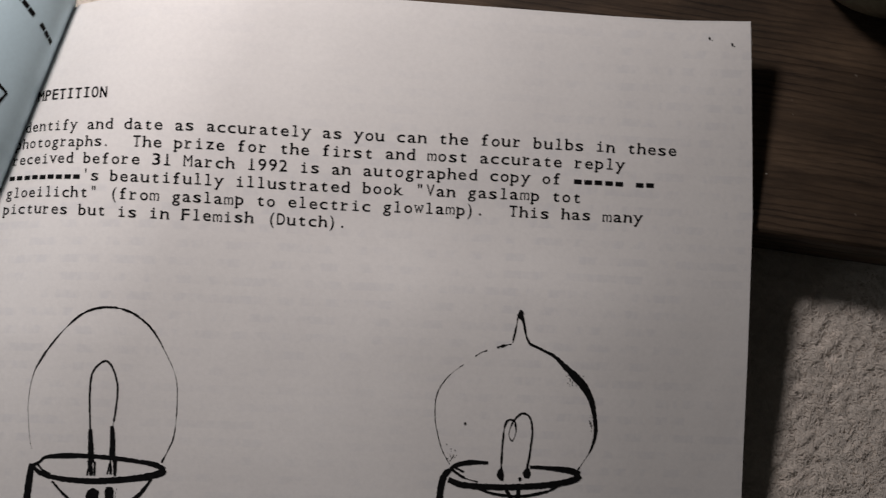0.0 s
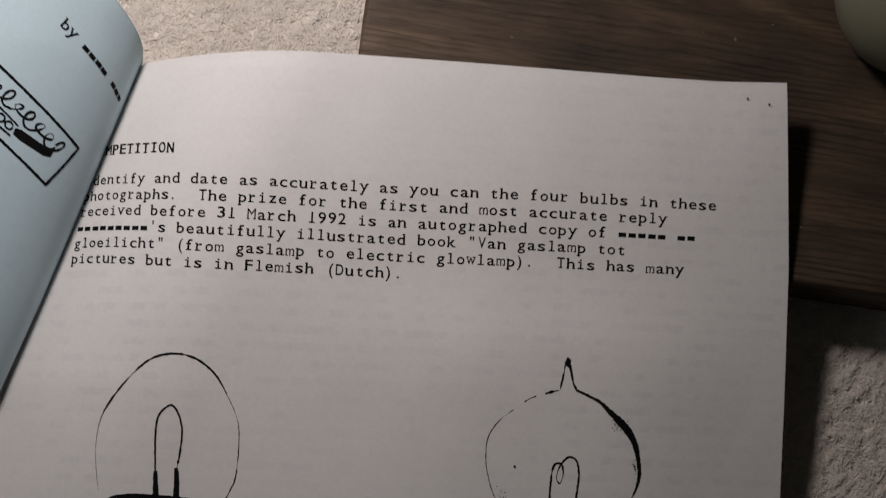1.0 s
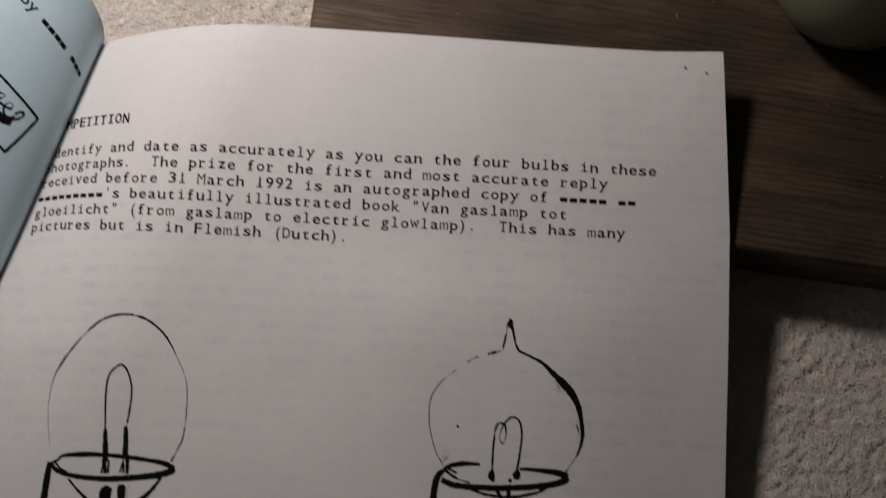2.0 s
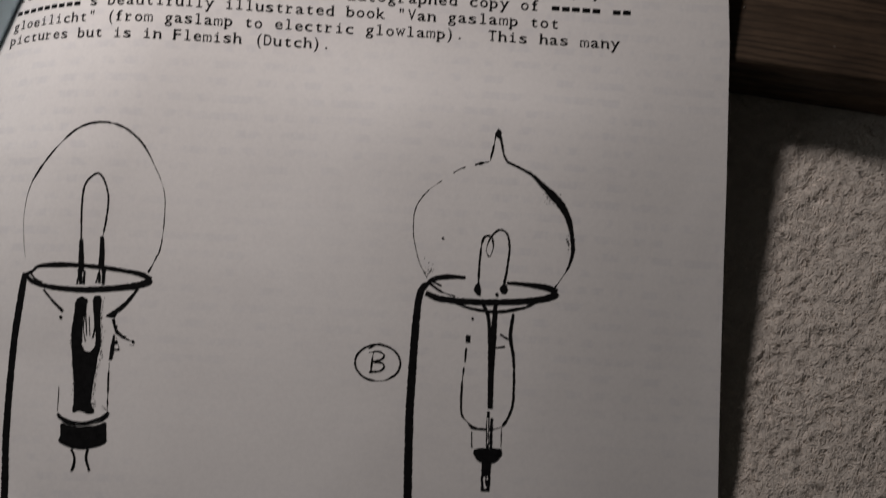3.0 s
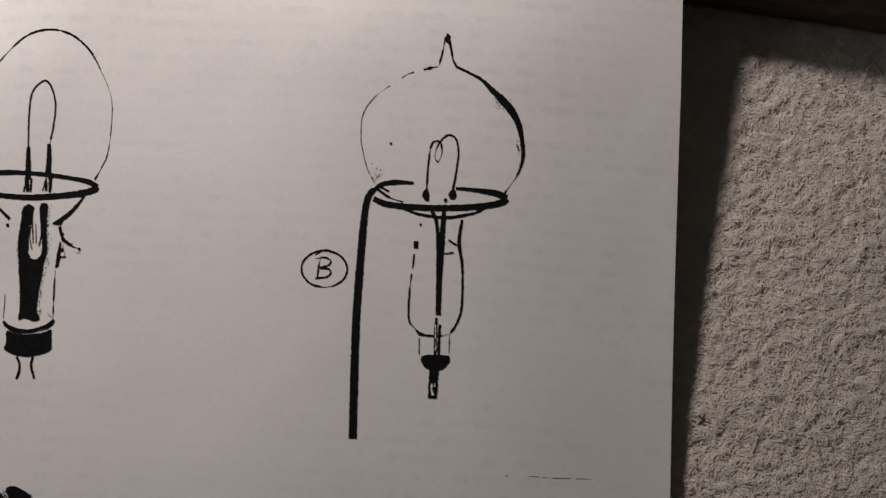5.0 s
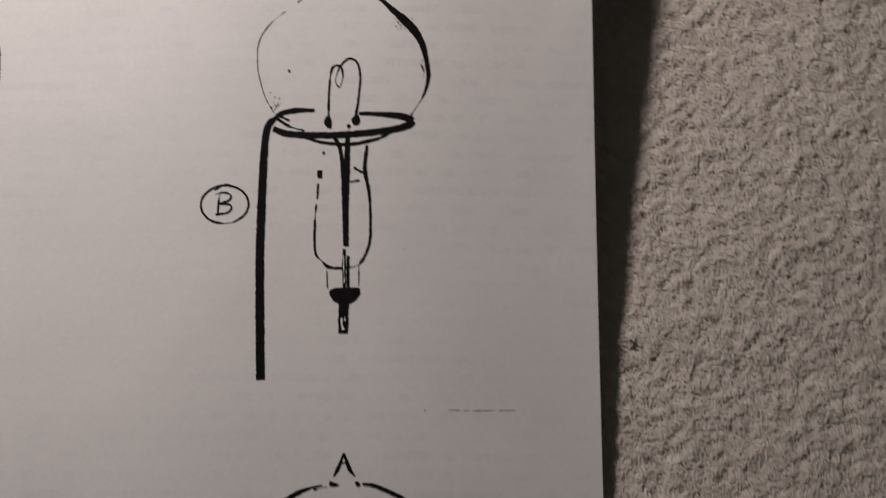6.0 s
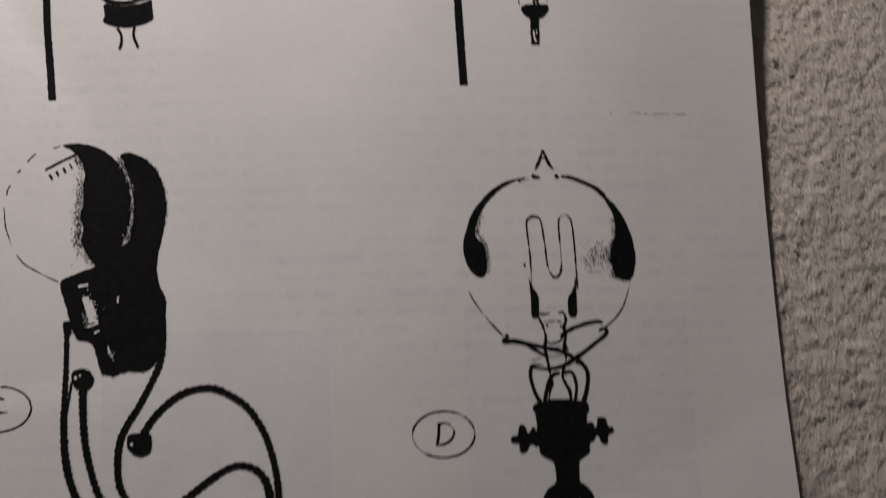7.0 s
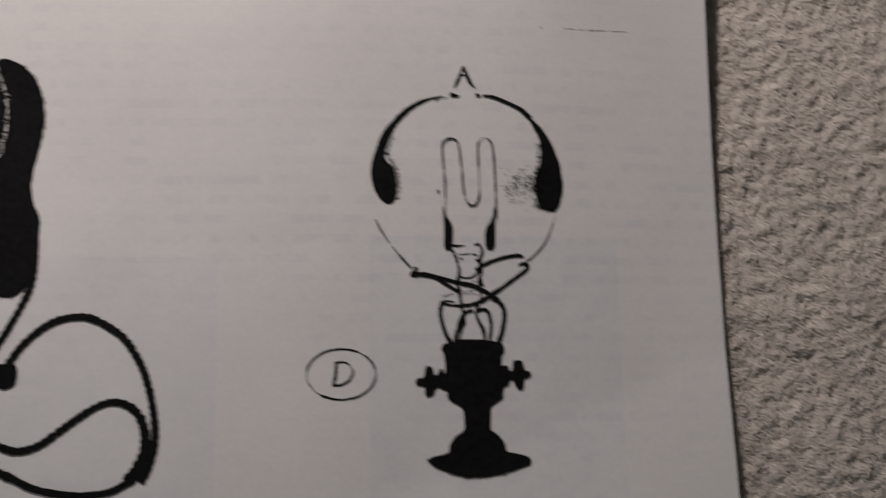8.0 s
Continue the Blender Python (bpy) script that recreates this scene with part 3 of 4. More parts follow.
bulb_a.blob([(28.5, -115.1), (31.2, -115.8), (34, -115.9), (37.4, -115.4), (40, -114.3), (40.1, -117), (40.3, -119.4), (38.6, -120.4), (34.5, -121.3), (31, -120.9), (28.3, -119.5), (28.9, -118.3)])
bulb_a.line([(31.9, -121.3), (32.7, -122.8), (32.9, -124.6), (32.4, -126.5)], 0.63)
bulb_a.line([(35.9, -121.1), (35.7, -123.4), (36.4, -125.1), (36.8, -126.2)], 0.63)
bulb_a.line([(40.5, -91.3), (40.4, -92.8), (41.8, -93.9), (43.4, -94.6), (45.2, -95.0)], [0.6, 0.5, 0.35, 0.3, 0.3])
bulb_a.line([(45.2, -95.0), (45.0, -96.0), (44.0, -95.9)], 0.25)
bulb_a.line([(40.1, -95.0), (40.0, -97.0), (39.9, -99.3)], [0.4, 0.8, 0.5])
bulb_a.line([(40.7, -94.3), (41.5, -96.7)], 0.3)
bulb_a.line([(40.3, -95.7), (41.3, -95.7)], 0.3)
bulb_a.line([(40.1, -97.1), (41.7, -97.1)], 0.3)
bulb_a.line([(34.3, -85.4), (35.2, -91.5), (34.8, -94.6)], [0.2, 0.45, 0.3])
bulb_a.line([(32.4, -86.1), (33.3, -94.0)], 0.3)
bulb_a.line([(30.5, -78.4), (31.0, -81.8)], [1.2, 0.8])
bulb_a.line([(31.7, -78.6), (31.7, -81.8)], 0.5)
bulb_a.line([(35.4, -77.9), (35.5, -81.4)], 0.6)
bulb_a.line([(36.4, -78.1), (36.5, -81.8)], [1.1, 0.6])
bulb_a.line([(28.4, -113.6), (29.3, -114.3), (30.8, -114.9)], [0.5, 0.9, 0.6])
bulb_a.line([(31.9, -114.9), (33.9, -115.1), (35.7, -114.9)], [0.3, 0.5, 0.7])
bulb_a.line([(37.3, -114.4), (39.0, -113.6), (40.3, -112.4)], [0.4, 0.8, 0.6])
bulb_a.line([(27.4, -106.9), (27.5, -109.8)], 0.14)
bulb_a.line([(38.5, -110.7), (39.6, -111.6)], 0.3)
bulb_a.blob([(30.0, -85.6), (31.6, -84.7), (33.0, -85.5), (32.7, -87.2), (32.7, -89.4), (31.5, -88.9), (30.7, -87.0)], 0.1)
bulb_a.fringe([(30.6, -85.8), (30.4, -89.9), (29.9, -96.7), (31.0, -102.8), (31.5, -110.2)], 0.28, 150)
bulb_a.fringe([(37.0, -85.2), (36.7, -91.4), (37.3, -98.8), (36.1, -105.1), (36.6, -111.2)], 0.28, 150)
bulb_a.fringe([(29.0, -119.3), (32.4, -120.6), (36.9, -120.2), (40.3, -118.7)], 0.2, 60)
bulb_b = Ink("bulb_drawing")
bulb_b.line([(115.2, -76.7), (113.2, -73.2), (111.8, -68.8), (111.2, -65.3), (111.3, -61), (112.4, -58.2), (114.6, -55.4), (117.5, -53.1)], [0.22, 0.16, 0.24, 0.21, 0.21, 0.25, 0.21, 0.13])
bulb_b.line([(120.2, -51.1), (121.5, -50.2), (123, -49.6)], 0.38)
bulb_b.line([(125.3, -48.9), (126.8, -48.4), (128.7, -47.9)], [0.48, 0.71, 0.48])
bulb_b.line([(129, -47.6), (129.7, -43.9), (130.1, -41), (130.6, -39.6)], [0.40, 0.48, 0.63, 0.48])
bulb_b.line([(130.6, -40.2), (131.6, -43.3), (132.3, -46.1), (133.2, -47.7)], [0.95, 0.63, 0.48, 0.63])
bulb_b.blob([(130.6, -39.5), (130, -41.3), (130.6, -42.2), (131.3, -41.5), (131.5, -40.4)])
bulb_b.line([(133.2, -47.7), (136.7, -49.2), (139.5, -50.6), (142, -52.8), (144.9, -55.3), (147.3, -57.9), (149, -61), (149.9, -64.6), (150.3, -68.2), (149.5, -71.9), (147.7, -75.1), (146.1, -77.5)], [0.63, 0.63, 0.79, 1.27, 1.90, 1.90, 1.43, 1.11, 0.95, 0.48, 0.40, 0.40])
bulb_b.specks((144.2, -55.7), 2.54, 1.90, 40)
bulb_b.specks((149.3, -65.9), 0.79, 3.49, 40)
bulb_b.specks((115.5, -74.3), 2.22, 2.22, 22)
bulb_b.line([(127.7, -77.8), (127.7, -72.3), (128.1, -67.2), (129.1, -65.8), (130.4, -66.2), (130.8, -68.4), (130.1, -70.7), (129.2, -69.5), (129.6, -67.2), (130.9, -65.1), (132.2, -64.2), (133.9, -64.9), (134.8, -68.2), (134.5, -72.9), (133.9, -77.4)], [0.63, 0.48, 0.48, 0.48, 0.48, 0.48, 0.48, 0.48, 0.40, 0.41, 0.48, 0.48, 0.48, 0.48, 0.63])
bulb_b.blob([(126.9, -77.6), (128.1, -77.5), (128.5, -79.1), (128.4, -80.4), (127.3, -80), (126.6, -79)])
bulb_b.blob([(133.3, -77.3), (134.5, -77), (135, -78.5), (134.3, -79.6), (133.2, -79.4), (132.9, -78.3)])
bulb_b.line([(114.6, -79.2), (116.6, -77), (120.3, -76.1), (124.5, -76.1)], [0.79, 0.95, 1.27, 0.63])
bulb_b.line([(115.3, -77.5), (118.7, -79.7), (122.2, -80.7)], [0.63, 0.63, 0.48])
bulb_b.line([(115.9, -77.2), (118.8, -78.4)], 0.48)
bulb_b.line([(134.6, -76.8), (138.7, -76.9), (144.2, -77.4), (146.8, -78.4)], [0.63, 0.95, 1.43, 1.58])
bulb_b.line([(115.1, -80.3), (118.8, -81.5), (126.2, -81.8), (133.5, -81.5), (140.8, -80.7), (145.4, -79.6), (147.1, -78.5)], [1.27, 1.43, 1.43, 1.43, 1.43, 1.58, 1.27])
bulb_b.line([(115.3, -78), (114.4, -78.9), (113.5, -81.5), (113.1, -87.6), (112.9, -96.9), (112.8, -108.9), (113.2, -122.1), (113.8, -136.6)], [0.95, 1.43, 1.58, 1.74, 1.90, 1.90, 1.90, 1.90])
bulb_b.line([(122, -82.1), (126.3, -83.4), (132.7, -83.8), (139, -82.5), (142.1, -80.9)], [0.48, 0.63, 0.71, 0.63, 0.48])
bulb_b.line([(129.1, -82.3), (130.5, -85.3), (131.3, -93.4), (131.9, -106.9)], 0.87)
bulb_b.line([(132.1, -82.1), (132, -88.9), (132, -98.5), (132.3, -106.9)], [0.95, 1.43, 1.11, 0.79])
bulb_b.line([(131.5, -87.8), (131.7, -95.9), (132, -106.5)], 0.48)
bulb_b.line([(131.7, -107.6), (131.7, -111.8), (131.9, -116.3)], [0.63, 0.79, 0.63])
bulb_b.line([(132.6, -109.1), (132.6, -113.1), (132.7, -116.3)], 0.63)
bulb_b.line([(136.5, -84.1), (136.1, -89.5), (137.2, -95.8), (137.5, -104.8), (136.4, -108.9), (135.1, -111)], [0.63, 0.95, 0.63, 0.55, 0.48, 0.48])
bulb_b.line([(125.9, -89.8), (125.9, -91.5)], 1.11)
bulb_b.line([(125.6, -92.8), (125.4, -96.2)], 0.40)
bulb_b.line([(125.2, -97.5), (125, -101.6), (125.2, -108.2), (126.8, -110.3), (128, -111.6)], [0.32, 0.48, 0.48, 0.48, 0.63])
bulb_b.line([(127.7, -111.4), (129.7, -111.8), (132.8, -111.7), (135.1, -111.1)], [0.79, 0.48, 0.48, 0.48])
bulb_b.line([(127.9, -112.5), (128.1, -116.3)], 0.21)
bulb_b.line([(135, -111.3), (135.1, -115.8)], 0.32)
bulb_b.line([(133.6, -89.1), (135.1, -90), (136.3, -90.4)], 0.40)
bulb_b.line([(132.7, -92.4), (134.9, -92)], 0.32)
bulb_b.dot((126.7, -85.8), 0.35)
bulb_b.dot((118.5, -67), 0.32)
bulb_b.dot((132.3, -79.7), 0.48)
bulb_b.blob([(128.6, -116.8), (129.8, -116.3), (134.4, -116.1), (135.4, -116.4), (135.5, -117.5), (134.3, -119), (133, -119.8), (131, -119.9), (129.5, -119.1), (128.6, -117.9)])
bulb_b.line([(131.8, -119.5), (131.8, -122.7), (131.8, -126.3)], [2.22, 2.22, 2.06])
glint_b = Ink("drawing_highlight")
glint_b.line([(131.5, -123), (131.5, -124.3), (131.9, -125.7)], [0.48, 0.32, 0.63])
glint_b.line([(132.2, -122.7), (132.2, -123.7)], 0.32)
glint_b.line([(131.6, -109.2), (131.9, -115.3)], 0.19)
mark_b = Ink("circled_letter")
mark_b.line([(103.4, -94.9), (103.1, -97.2), (103, -99.8)], 0.48)
mark_b.line([(102.2, -95.2), (104.3, -94.8), (105.9, -95.5), (105.3, -96.7), (103.4, -97.3), (105.5, -97.5), (106.1, -98.4), (105.2, -99.4), (102.5, -99.8)], 0.48)
mark_b.ring((104.5, -97.5), 5.44, 4.31, 0.48)
mark_b.line([(102.1, -94.3), (104.5, -93), (106.9, -93.7)], 0.35)
faint = Ink("faint_line")
faint.line([(155.2, -142.9), (157.7, -142.9)], 0.09)
faint.line([(158.5, -143), (159.8, -142.9)], 0.08)
faint.line([(160.6, -143), (165.4, -142.8)], 0.11)
faint.line([(166.3, -142.8), (169.9, -142.7)], 0.09)
faint.dot((150.1, -143.1), 0.17)
bulb_c = Ink("bulb_drawing")
bulb_c.line([(19.3, -149.7), (17.6, -150.4)], 0.28)
bulb_c.line([(13.8, -151.6), (12.9, -152.5), (12, -153.6)], 0.28)
bulb_c.line([(10.6, -155.6), (9.8, -156.3)], 0.28)
bulb_c.line([(8.4, -159.3), (7.9, -160.3), (7.7, -161.6)], 0.28)
bulb_c.line([(7.2, -164.7), (7.8, -169.2), (9.1, -173.2)], 0.28)
bulb_c.line([(10.5, -175.8), (12, -177.7), (13.9, -179), (16.8, -180.6), (19.7, -182.1)], 0.28)
bulb_c.blob([(19.3, -149.6), (22.7, -149), (26.5, -149.6), (30, -151.4), (32.8, -154.4), (34.8, -158.3), (35.6, -162.8), (35.5, -168.2), (34.3, -172.8), (32.1, -175.9), (29, -179.6), (28, -178.6), (25.7, -175.6), (24.4, -172.5), (25.1, -169.9), (24, -166.5), (24.9, -163.8), (24.6, -160), (25, -157), (24.2, -153.5), (21.9, -150.8)])
bulb_c.blob([(32.6, -152.1), (33.8, -151.5), (35.1, -151.5), (38.3, -152.8), (41.4, -156), (43.1, -160.2), (43.7, -164.7), (43.1, -170.2), (41.9, -175.6), (41.5, -179.2), (42.1, -182.8), (43.1, -186.1), (20.8, -185.9), (19.9, -181.9), (24.1, -180.1), (28, -178.6), (33.9, -173.5), (35.2, -172.7), (35.9, -169.9), (36.2, -165.1), (35.6, -159.9), (34.3, -155.8)])
bulb_c.blob([(19.9, -182.2), (41.8, -182.4), (43.9, -186.6), (43.7, -191.2), (43.2, -199), (40.7, -202.5), (38.1, -203.2), (36.1, -202.9), (34.2, -203.4), (32.5, -204.1), (29.6, -203.3), (28.7, -199.7), (27.6, -196.2), (24.4, -195.7), (23, -193.1), (22, -189.1)])
bulb_c.specks((24.1, -165.1), 1.93, 10.35, 330)
bulb_c.specks((23.9, -171.9), 1.66, 4.14, 60)
bulb_c.specks((35.5, -163.8), 0.69, 10.35, 120)
bulb_c.fringe([(22.9, -152.2), (24.4, -154.9), (24.7, -160), (24.4, -163.1), (24.3, -166.8), (24.6, -169.9), (23.9, -172.9), (25.5, -175.6), (27.5, -178)], 0.69, 520)
bulb_c.fringe([(32.6, -152.4), (34.3, -155.8), (35.6, -159.9), (36.2, -165.1), (35.9, -169.9), (34.9, -172.7)], 0.5, 620)
bulb_c.fringe([(33.8, -151.5), (38.3, -152.8), (41.4, -156), (43.1, -160.2), (43.7, -164.7), (43.1, -170.2)], 0.17, 150)
bulb_c.fringe([(29.6, -203.3), (32.5, -204.1), (36.1, -202.9), (38.1, -203.2), (40.7, -202.5)], 0.21, 50)
glint_c = Ink("drawing_highlight")
glint_c.line([(25.8, -185.8), (26.8, -189), (27.6, -191.7)], 1.38)
glint_c.line([(27, -186.7), (28.3, -190.4)], 0.55)
glint_c.line([(24.2, -183.4), (26.4, -182.9)], 0.55)
glint_c.line([(26.4, -192.7), (28.9, -191.9)], 0.41)
glint_c.line([(31.1, -197.3), (31.6, -198.9)], 0.41)
glint_c.line([(33.1, -185.8), (33, -187.2)], 0.41)
glint_c.line([(25.4, -185.4), (25.9, -186.7)], 0.41)
glint_c.line([(27.9, -190.9), (28.6, -191.7)], 0.83)
glint_c.line([(28, -194.1), (29.2, -193.6)], 0.35)
glint_c.specks((27.0, -189.1), 1.93, 4.14, 80)
glint_c.specks((33.6, -154.8), 0.69, 1.66, 9)
glint_c.specks((34.7, -157.6), 0.69, 1.66, 9)
glint_c.specks((35.5, -160.7), 0.69, 1.66, 9)
glint_c.specks((35.8, -163.8), 0.69, 1.66, 9)
glint_c.specks((35.7, -167.2), 0.69, 1.66, 9)
glint_c.specks((35.1, -170.3), 0.69, 1.66, 9)
glint_c.specks((34.4, -172.6), 0.69, 1.66, 9)
glint_c.specks((31.8, -199.5), 1.10, 2.21, 14)
glint_c.dot((36.7, -219.2), 0.4)
glint_c.dot((24.3, -204.1), 0.4)
glint_c.dot((25.2, -203.6), 0.25)
bulb_c.line([(16, -155.5), (19.4, -153.6), (23.4, -151.5)], 0.41)
bulb_c.line([(17, -156.7), (17.7, -157.8)], 0.55)
bulb_c.line([(18.5, -155.9), (19.1, -157)], 0.55)
bulb_c.line([(20, -155.1), (20.6, -156.2)], 0.55)
bulb_c.line([(21.4, -154.1), (22.1, -155.2)], 0.55)
bulb_c.line([(22.7, -153.1), (23.3, -154.2)], 0.55)
bulb_c.line([(43.4, -191), (43.2, -197), (42.4, -201.6), (40.5, -206.1), (38, -211.1), (35.7, -214.8), (34.2, -218.5), (33.8, -223.4), (34.4, -228.3), (36.6, -232), (39.6, -233.7), (42.7, -234.2), (46.3, -233), (49.9, -230.4), (53.5, -227.7), (56.6, -225.7), (59.7, -224.6), (62.8, -225.1), (65.3, -227.1), (66.7, -230.7), (66.8, -234.4), (65.5, -238), (63.5, -240.6)], [0.8, 1.3, 1.5, 1.38, 1.38, 1.52, 1.52, 1.52, 1.52, 1.52, 1.52, 1.52, 1.52, 1.52, 1.52, 1.38, 1.38, 1.52, 1.66, 1.93, 2.21, 2.48, 2.48], twist=0.14)
bulb_c.line([(38.5, -218), (39.7, -216.1), (41.1, -213.9), (43.5, -211.2), (47.1, -208.5), (50.8, -207.3), (54.5, -207.3), (58.3, -209), (62.1, -211.9), (65.3, -216.8), (67.2, -221.9), (68.4, -227.6), (68.7, -232.6), (67.9, -236.9), (66.3, -240.7)], 1.52, twist=0.14)
bulb_c.line([(22, -191.6), (22.1, -199.3), (22.1, -206.9), (22.1, -215.7), (22.9, -223.1), (24.7, -229.2), (27.8, -234.7), (31.4, -239.3), (34.9, -243.0), (39.5, -246.5)], [1.10, 1.10, 1.24, 1.52, 1.66, 1.66, 1.79, 1.79, 1.79, 1.79], twist=0.14)
bulb_c.line([(25.9, -205.7), (26.1, -212), (26.7, -218.3), (27.9, -223.8), (30, -230), (33.7, -234.3), (37.3, -237.5), (41.5, -239.7)], [1.79, 1.66, 1.52, 1.52, 1.52, 1.66, 1.66, 1.66], twist=0.14)
bulb_c.line([(23.4, -205), (23, -208.8), (22.5, -212)], 0.55)
bulb_c.blob([(23.1, -204), (23.7, -202.5), (25.6, -201.9), (27.5, -202.6), (28.4, -204.5), (27.8, -206.3), (26.1, -207.1), (24.1, -206.3)])
bulb_c.blob([(35.7, -217.3), (36.9, -216.7), (40.6, -216.8), (41.2, -218.7), (40.8, -221.1), (39.1, -222), (37.1, -221.4), (35.7, -220)])
bulb_c.blob([(21, -191.3), (22.7, -191.1), (23.1, -194.2), (21.4, -194.3)])
bulb_c.line([(40, -238.7), (45.6, -241.6), (53.3, -243), (59.8, -242.5), (64.7, -240.1)], 1.43)
mark_c = Ink("circled_letter")
mark_c.ring((8.1, -210.6), 6.90, 4.97, 0.41)
mark_c.line([(9.2, -208.5), (7.5, -208.2), (5.7, -209.7), (6.3, -211.1), (7.9, -211.3), (10.1, -211.3)], 0.48)
bulb_d = Ink("bulb_drawing")
bulb_d.blob([(113.4, -171.1), (112.4, -174.3), (112.3, -177.1), (112.9, -179.8), (114.2, -182.1), (115.9, -183.3), (117.3, -182.9), (117.9, -181.2), (117.8, -178.6), (117.6, -176.4), (117.2, -175.0), (116.0, -174.1), (115.3, -173.0), (115.5, -171.4)], 0.04)
bulb_d.line([(128.0, -159.2), (125.8, -159.7), (122.9, -160.8), (120.0, -162.7), (117.7, -165.1), (116.0, -167.4), (114.9, -169.8), (114.2, -172.2)], [0.2, 0.5, 1.0, 1.3, 1.5, 1.8, 2.0, 2.1])
bulb_d.fringe([(117.1, -167.3), (116.0, -170.0), (115.7, -172.5), (117.7, -175.4), (118.0, -177.5), (118.0, -180.2), (117.8, -182.3)], 0.34, 330)
bulb_d.blob([(145.4, -162.0), (147.8, -163.8), (149.5, -165.5), (151.1, -167.6), (152.6, -170.5), (153.6, -173.8), (154.2, -177.2), (154.1, -180.5), (153.1, -183.6), (151.9, -184.4), (150.3, -183.9), (149.1, -183.7), (148.3, -182.0), (148.1, -179.7), (147.9, -177.6), (148.6, -175.4), (149.3, -173.6), (149.5, -171.3), (149.3, -168.6), (148.4, -166.6), (147.2, -164.5)])
bulb_d.line([(132.5, -152.4), (131.9, -154.1), (131.2, -155.9), (130.4, -157.4)], [0.4, 0.6, 0.8, 0.3])
bulb_d.line([(132.5, -152.4), (133.2, -154.2), (133.9, -155.9), (135.0, -157.2)], [0.4, 0.7, 0.9, 0.3])
bulb_d.line([(131.7, -154.5), (133.3, -154.3)], 0.35)
bulb_d.line([(113.3, -186.4), (114.3, -188.5), (116.3, -191.5)], [0.15, 0.4, 0.4])
bulb_d.line([(117.0, -192.3), (119.1, -194.9), (121.0, -197.0)], [0.35, 0.45, 0.4])
bulb_d.line([(152.6, -184.1), (151.4, -187.9), (149.9, -191.2), (147.6, -193.8), (145.5, -195.5)], [0.12, 0.17, 0.38, 0.3, 0.34])
bulb_d.line([(129.6, -192.8), (130.5, -194.7), (131.1, -197.3), (130.8, -199.9), (131.3, -203.1), (131.6, -205.0), (131.9, -207.6), (131.1, -212.0)], [0.5, 0.6, 0.6, 0.9, 0.7, 0.6, 0.7, 0.5])
bulb_d.line([(135.7, -191.8), (136.2, -193.3), (135.6, -195.3), (135.9, -197.2), (135.4, -199.8), (135.7, -202.4), (135.3, -204.3), (134.6, -206.3), (135.2, -208.2), (136.1, -210.1), (136.4, -212.4)], [0.5, 0.7, 0.8, 0.6, 0.7, 0.6, 0.5, 0.6, 0.7, 0.9, 0.6])
bulb_d.line([(129.6, -191.9), (130.9, -192.0), (132.3, -191.8)], [0.5, 0.5, 0.2])
bulb_d.line([(134.4, -191.7), (135.7, -191.5)], 0.4)
bulb_d.line([(130.9, -193.8), (132.2, -193.8), (133.7, -193.6)], 0.22)
bulb_d.line([(134.0, -193.6), (135.0, -194.0)], 0.35)
bulb_d.line([(131.3, -194.5), (131.9, -195.0)], 0.4)
bulb_d.line([(134.7, -194.9), (135.5, -195.4)], 0.4)
bulb_d.line([(135.8, -199.2), (136.2, -200.6)], 0.5)
bulb_d.line([(131.0, -198.3), (132.1, -198.8), (134.1, -198.6), (135.6, -197.0)], [0.4, 0.3, 0.4, 0.6])
bulb_d.line([(131.4, -199.9), (132.8, -200.5), (134.1, -199.6), (135.1, -199.6)], 0.35)
bulb_d.line([(130.8, -201.4), (132.1, -201.8), (134.7, -201.4), (135.8, -200.1)], 0.4)
bulb_d.line([(131.4, -202.3), (133.4, -202.2), (135.1, -202.4)], 0.28)
bulb_d.line([(134.7, -197.3), (136.2, -196.2), (138.2, -195.3), (140.9, -194.4), (143.5, -194.0), (145.1, -194.2)], [0.9, 0.9, 0.8, 0.85, 0.9, 0.6])
bulb_d.line([(144.0, -196.1), (145.0, -195.7), (145.9, -196.1), (145.5, -197.1), (143.4, -198.7), (140.7, -200.7), (138.7, -202.0), (136.6, -203.4), (134.0, -204.5), (131.4, -204.8), (129.0, -204.7)], [0.5, 0.7, 0.9, 0.85, 0.8, 0.85, 1.0, 1.0, 0.8, 0.7, 0.3])
bulb_d.line([(121.4, -196.7), (122.2, -196.9), (121.5, -197.6), (121.0, -198.2), (123.6, -198.2), (126.2, -198.8), (128.8, -199.4), (131.4, -200.0), (134.1, -200.6), (136.7, -201.8), (138.6, -203.0), (139.7, -203.3)], [0.4, 0.5, 0.6, 1.1, 1.1, 1.0, 0.8, 0.9, 1.0, 1.0, 0.9, 0.3])
bulb_d.line([(125.6, -198.7), (128.2, -200.2), (130.9, -201.9)], [0.4, 0.8, 0.6])
bulb_d.line([(127.6, -202.9), (129.4, -202.3), (131.4, -201.8)], 0.16)
bulb_d.line([(127.6, -203.8), (128.7, -203.8), (130.1, -204.0)], 0.3)
bulb_d.line([(128.3, -204.4), (127.4, -204.2), (127.0, -206.3), (127.5, -208.9), (128.3, -211.2), (129.1, -212.7)], [0.5, 0.8, 0.85, 0.85, 0.9, 1.0])
bulb_d.line([(127.4, -204.3), (129.4, -204.8)], 0.4)
bulb_d.line([(134.0, -205.8), (132.4, -206.3), (131.3, -207.8), (130.6, -210.1), (130.0, -212.4)], [0.7, 0.8, 0.8, 0.9, 0.8])
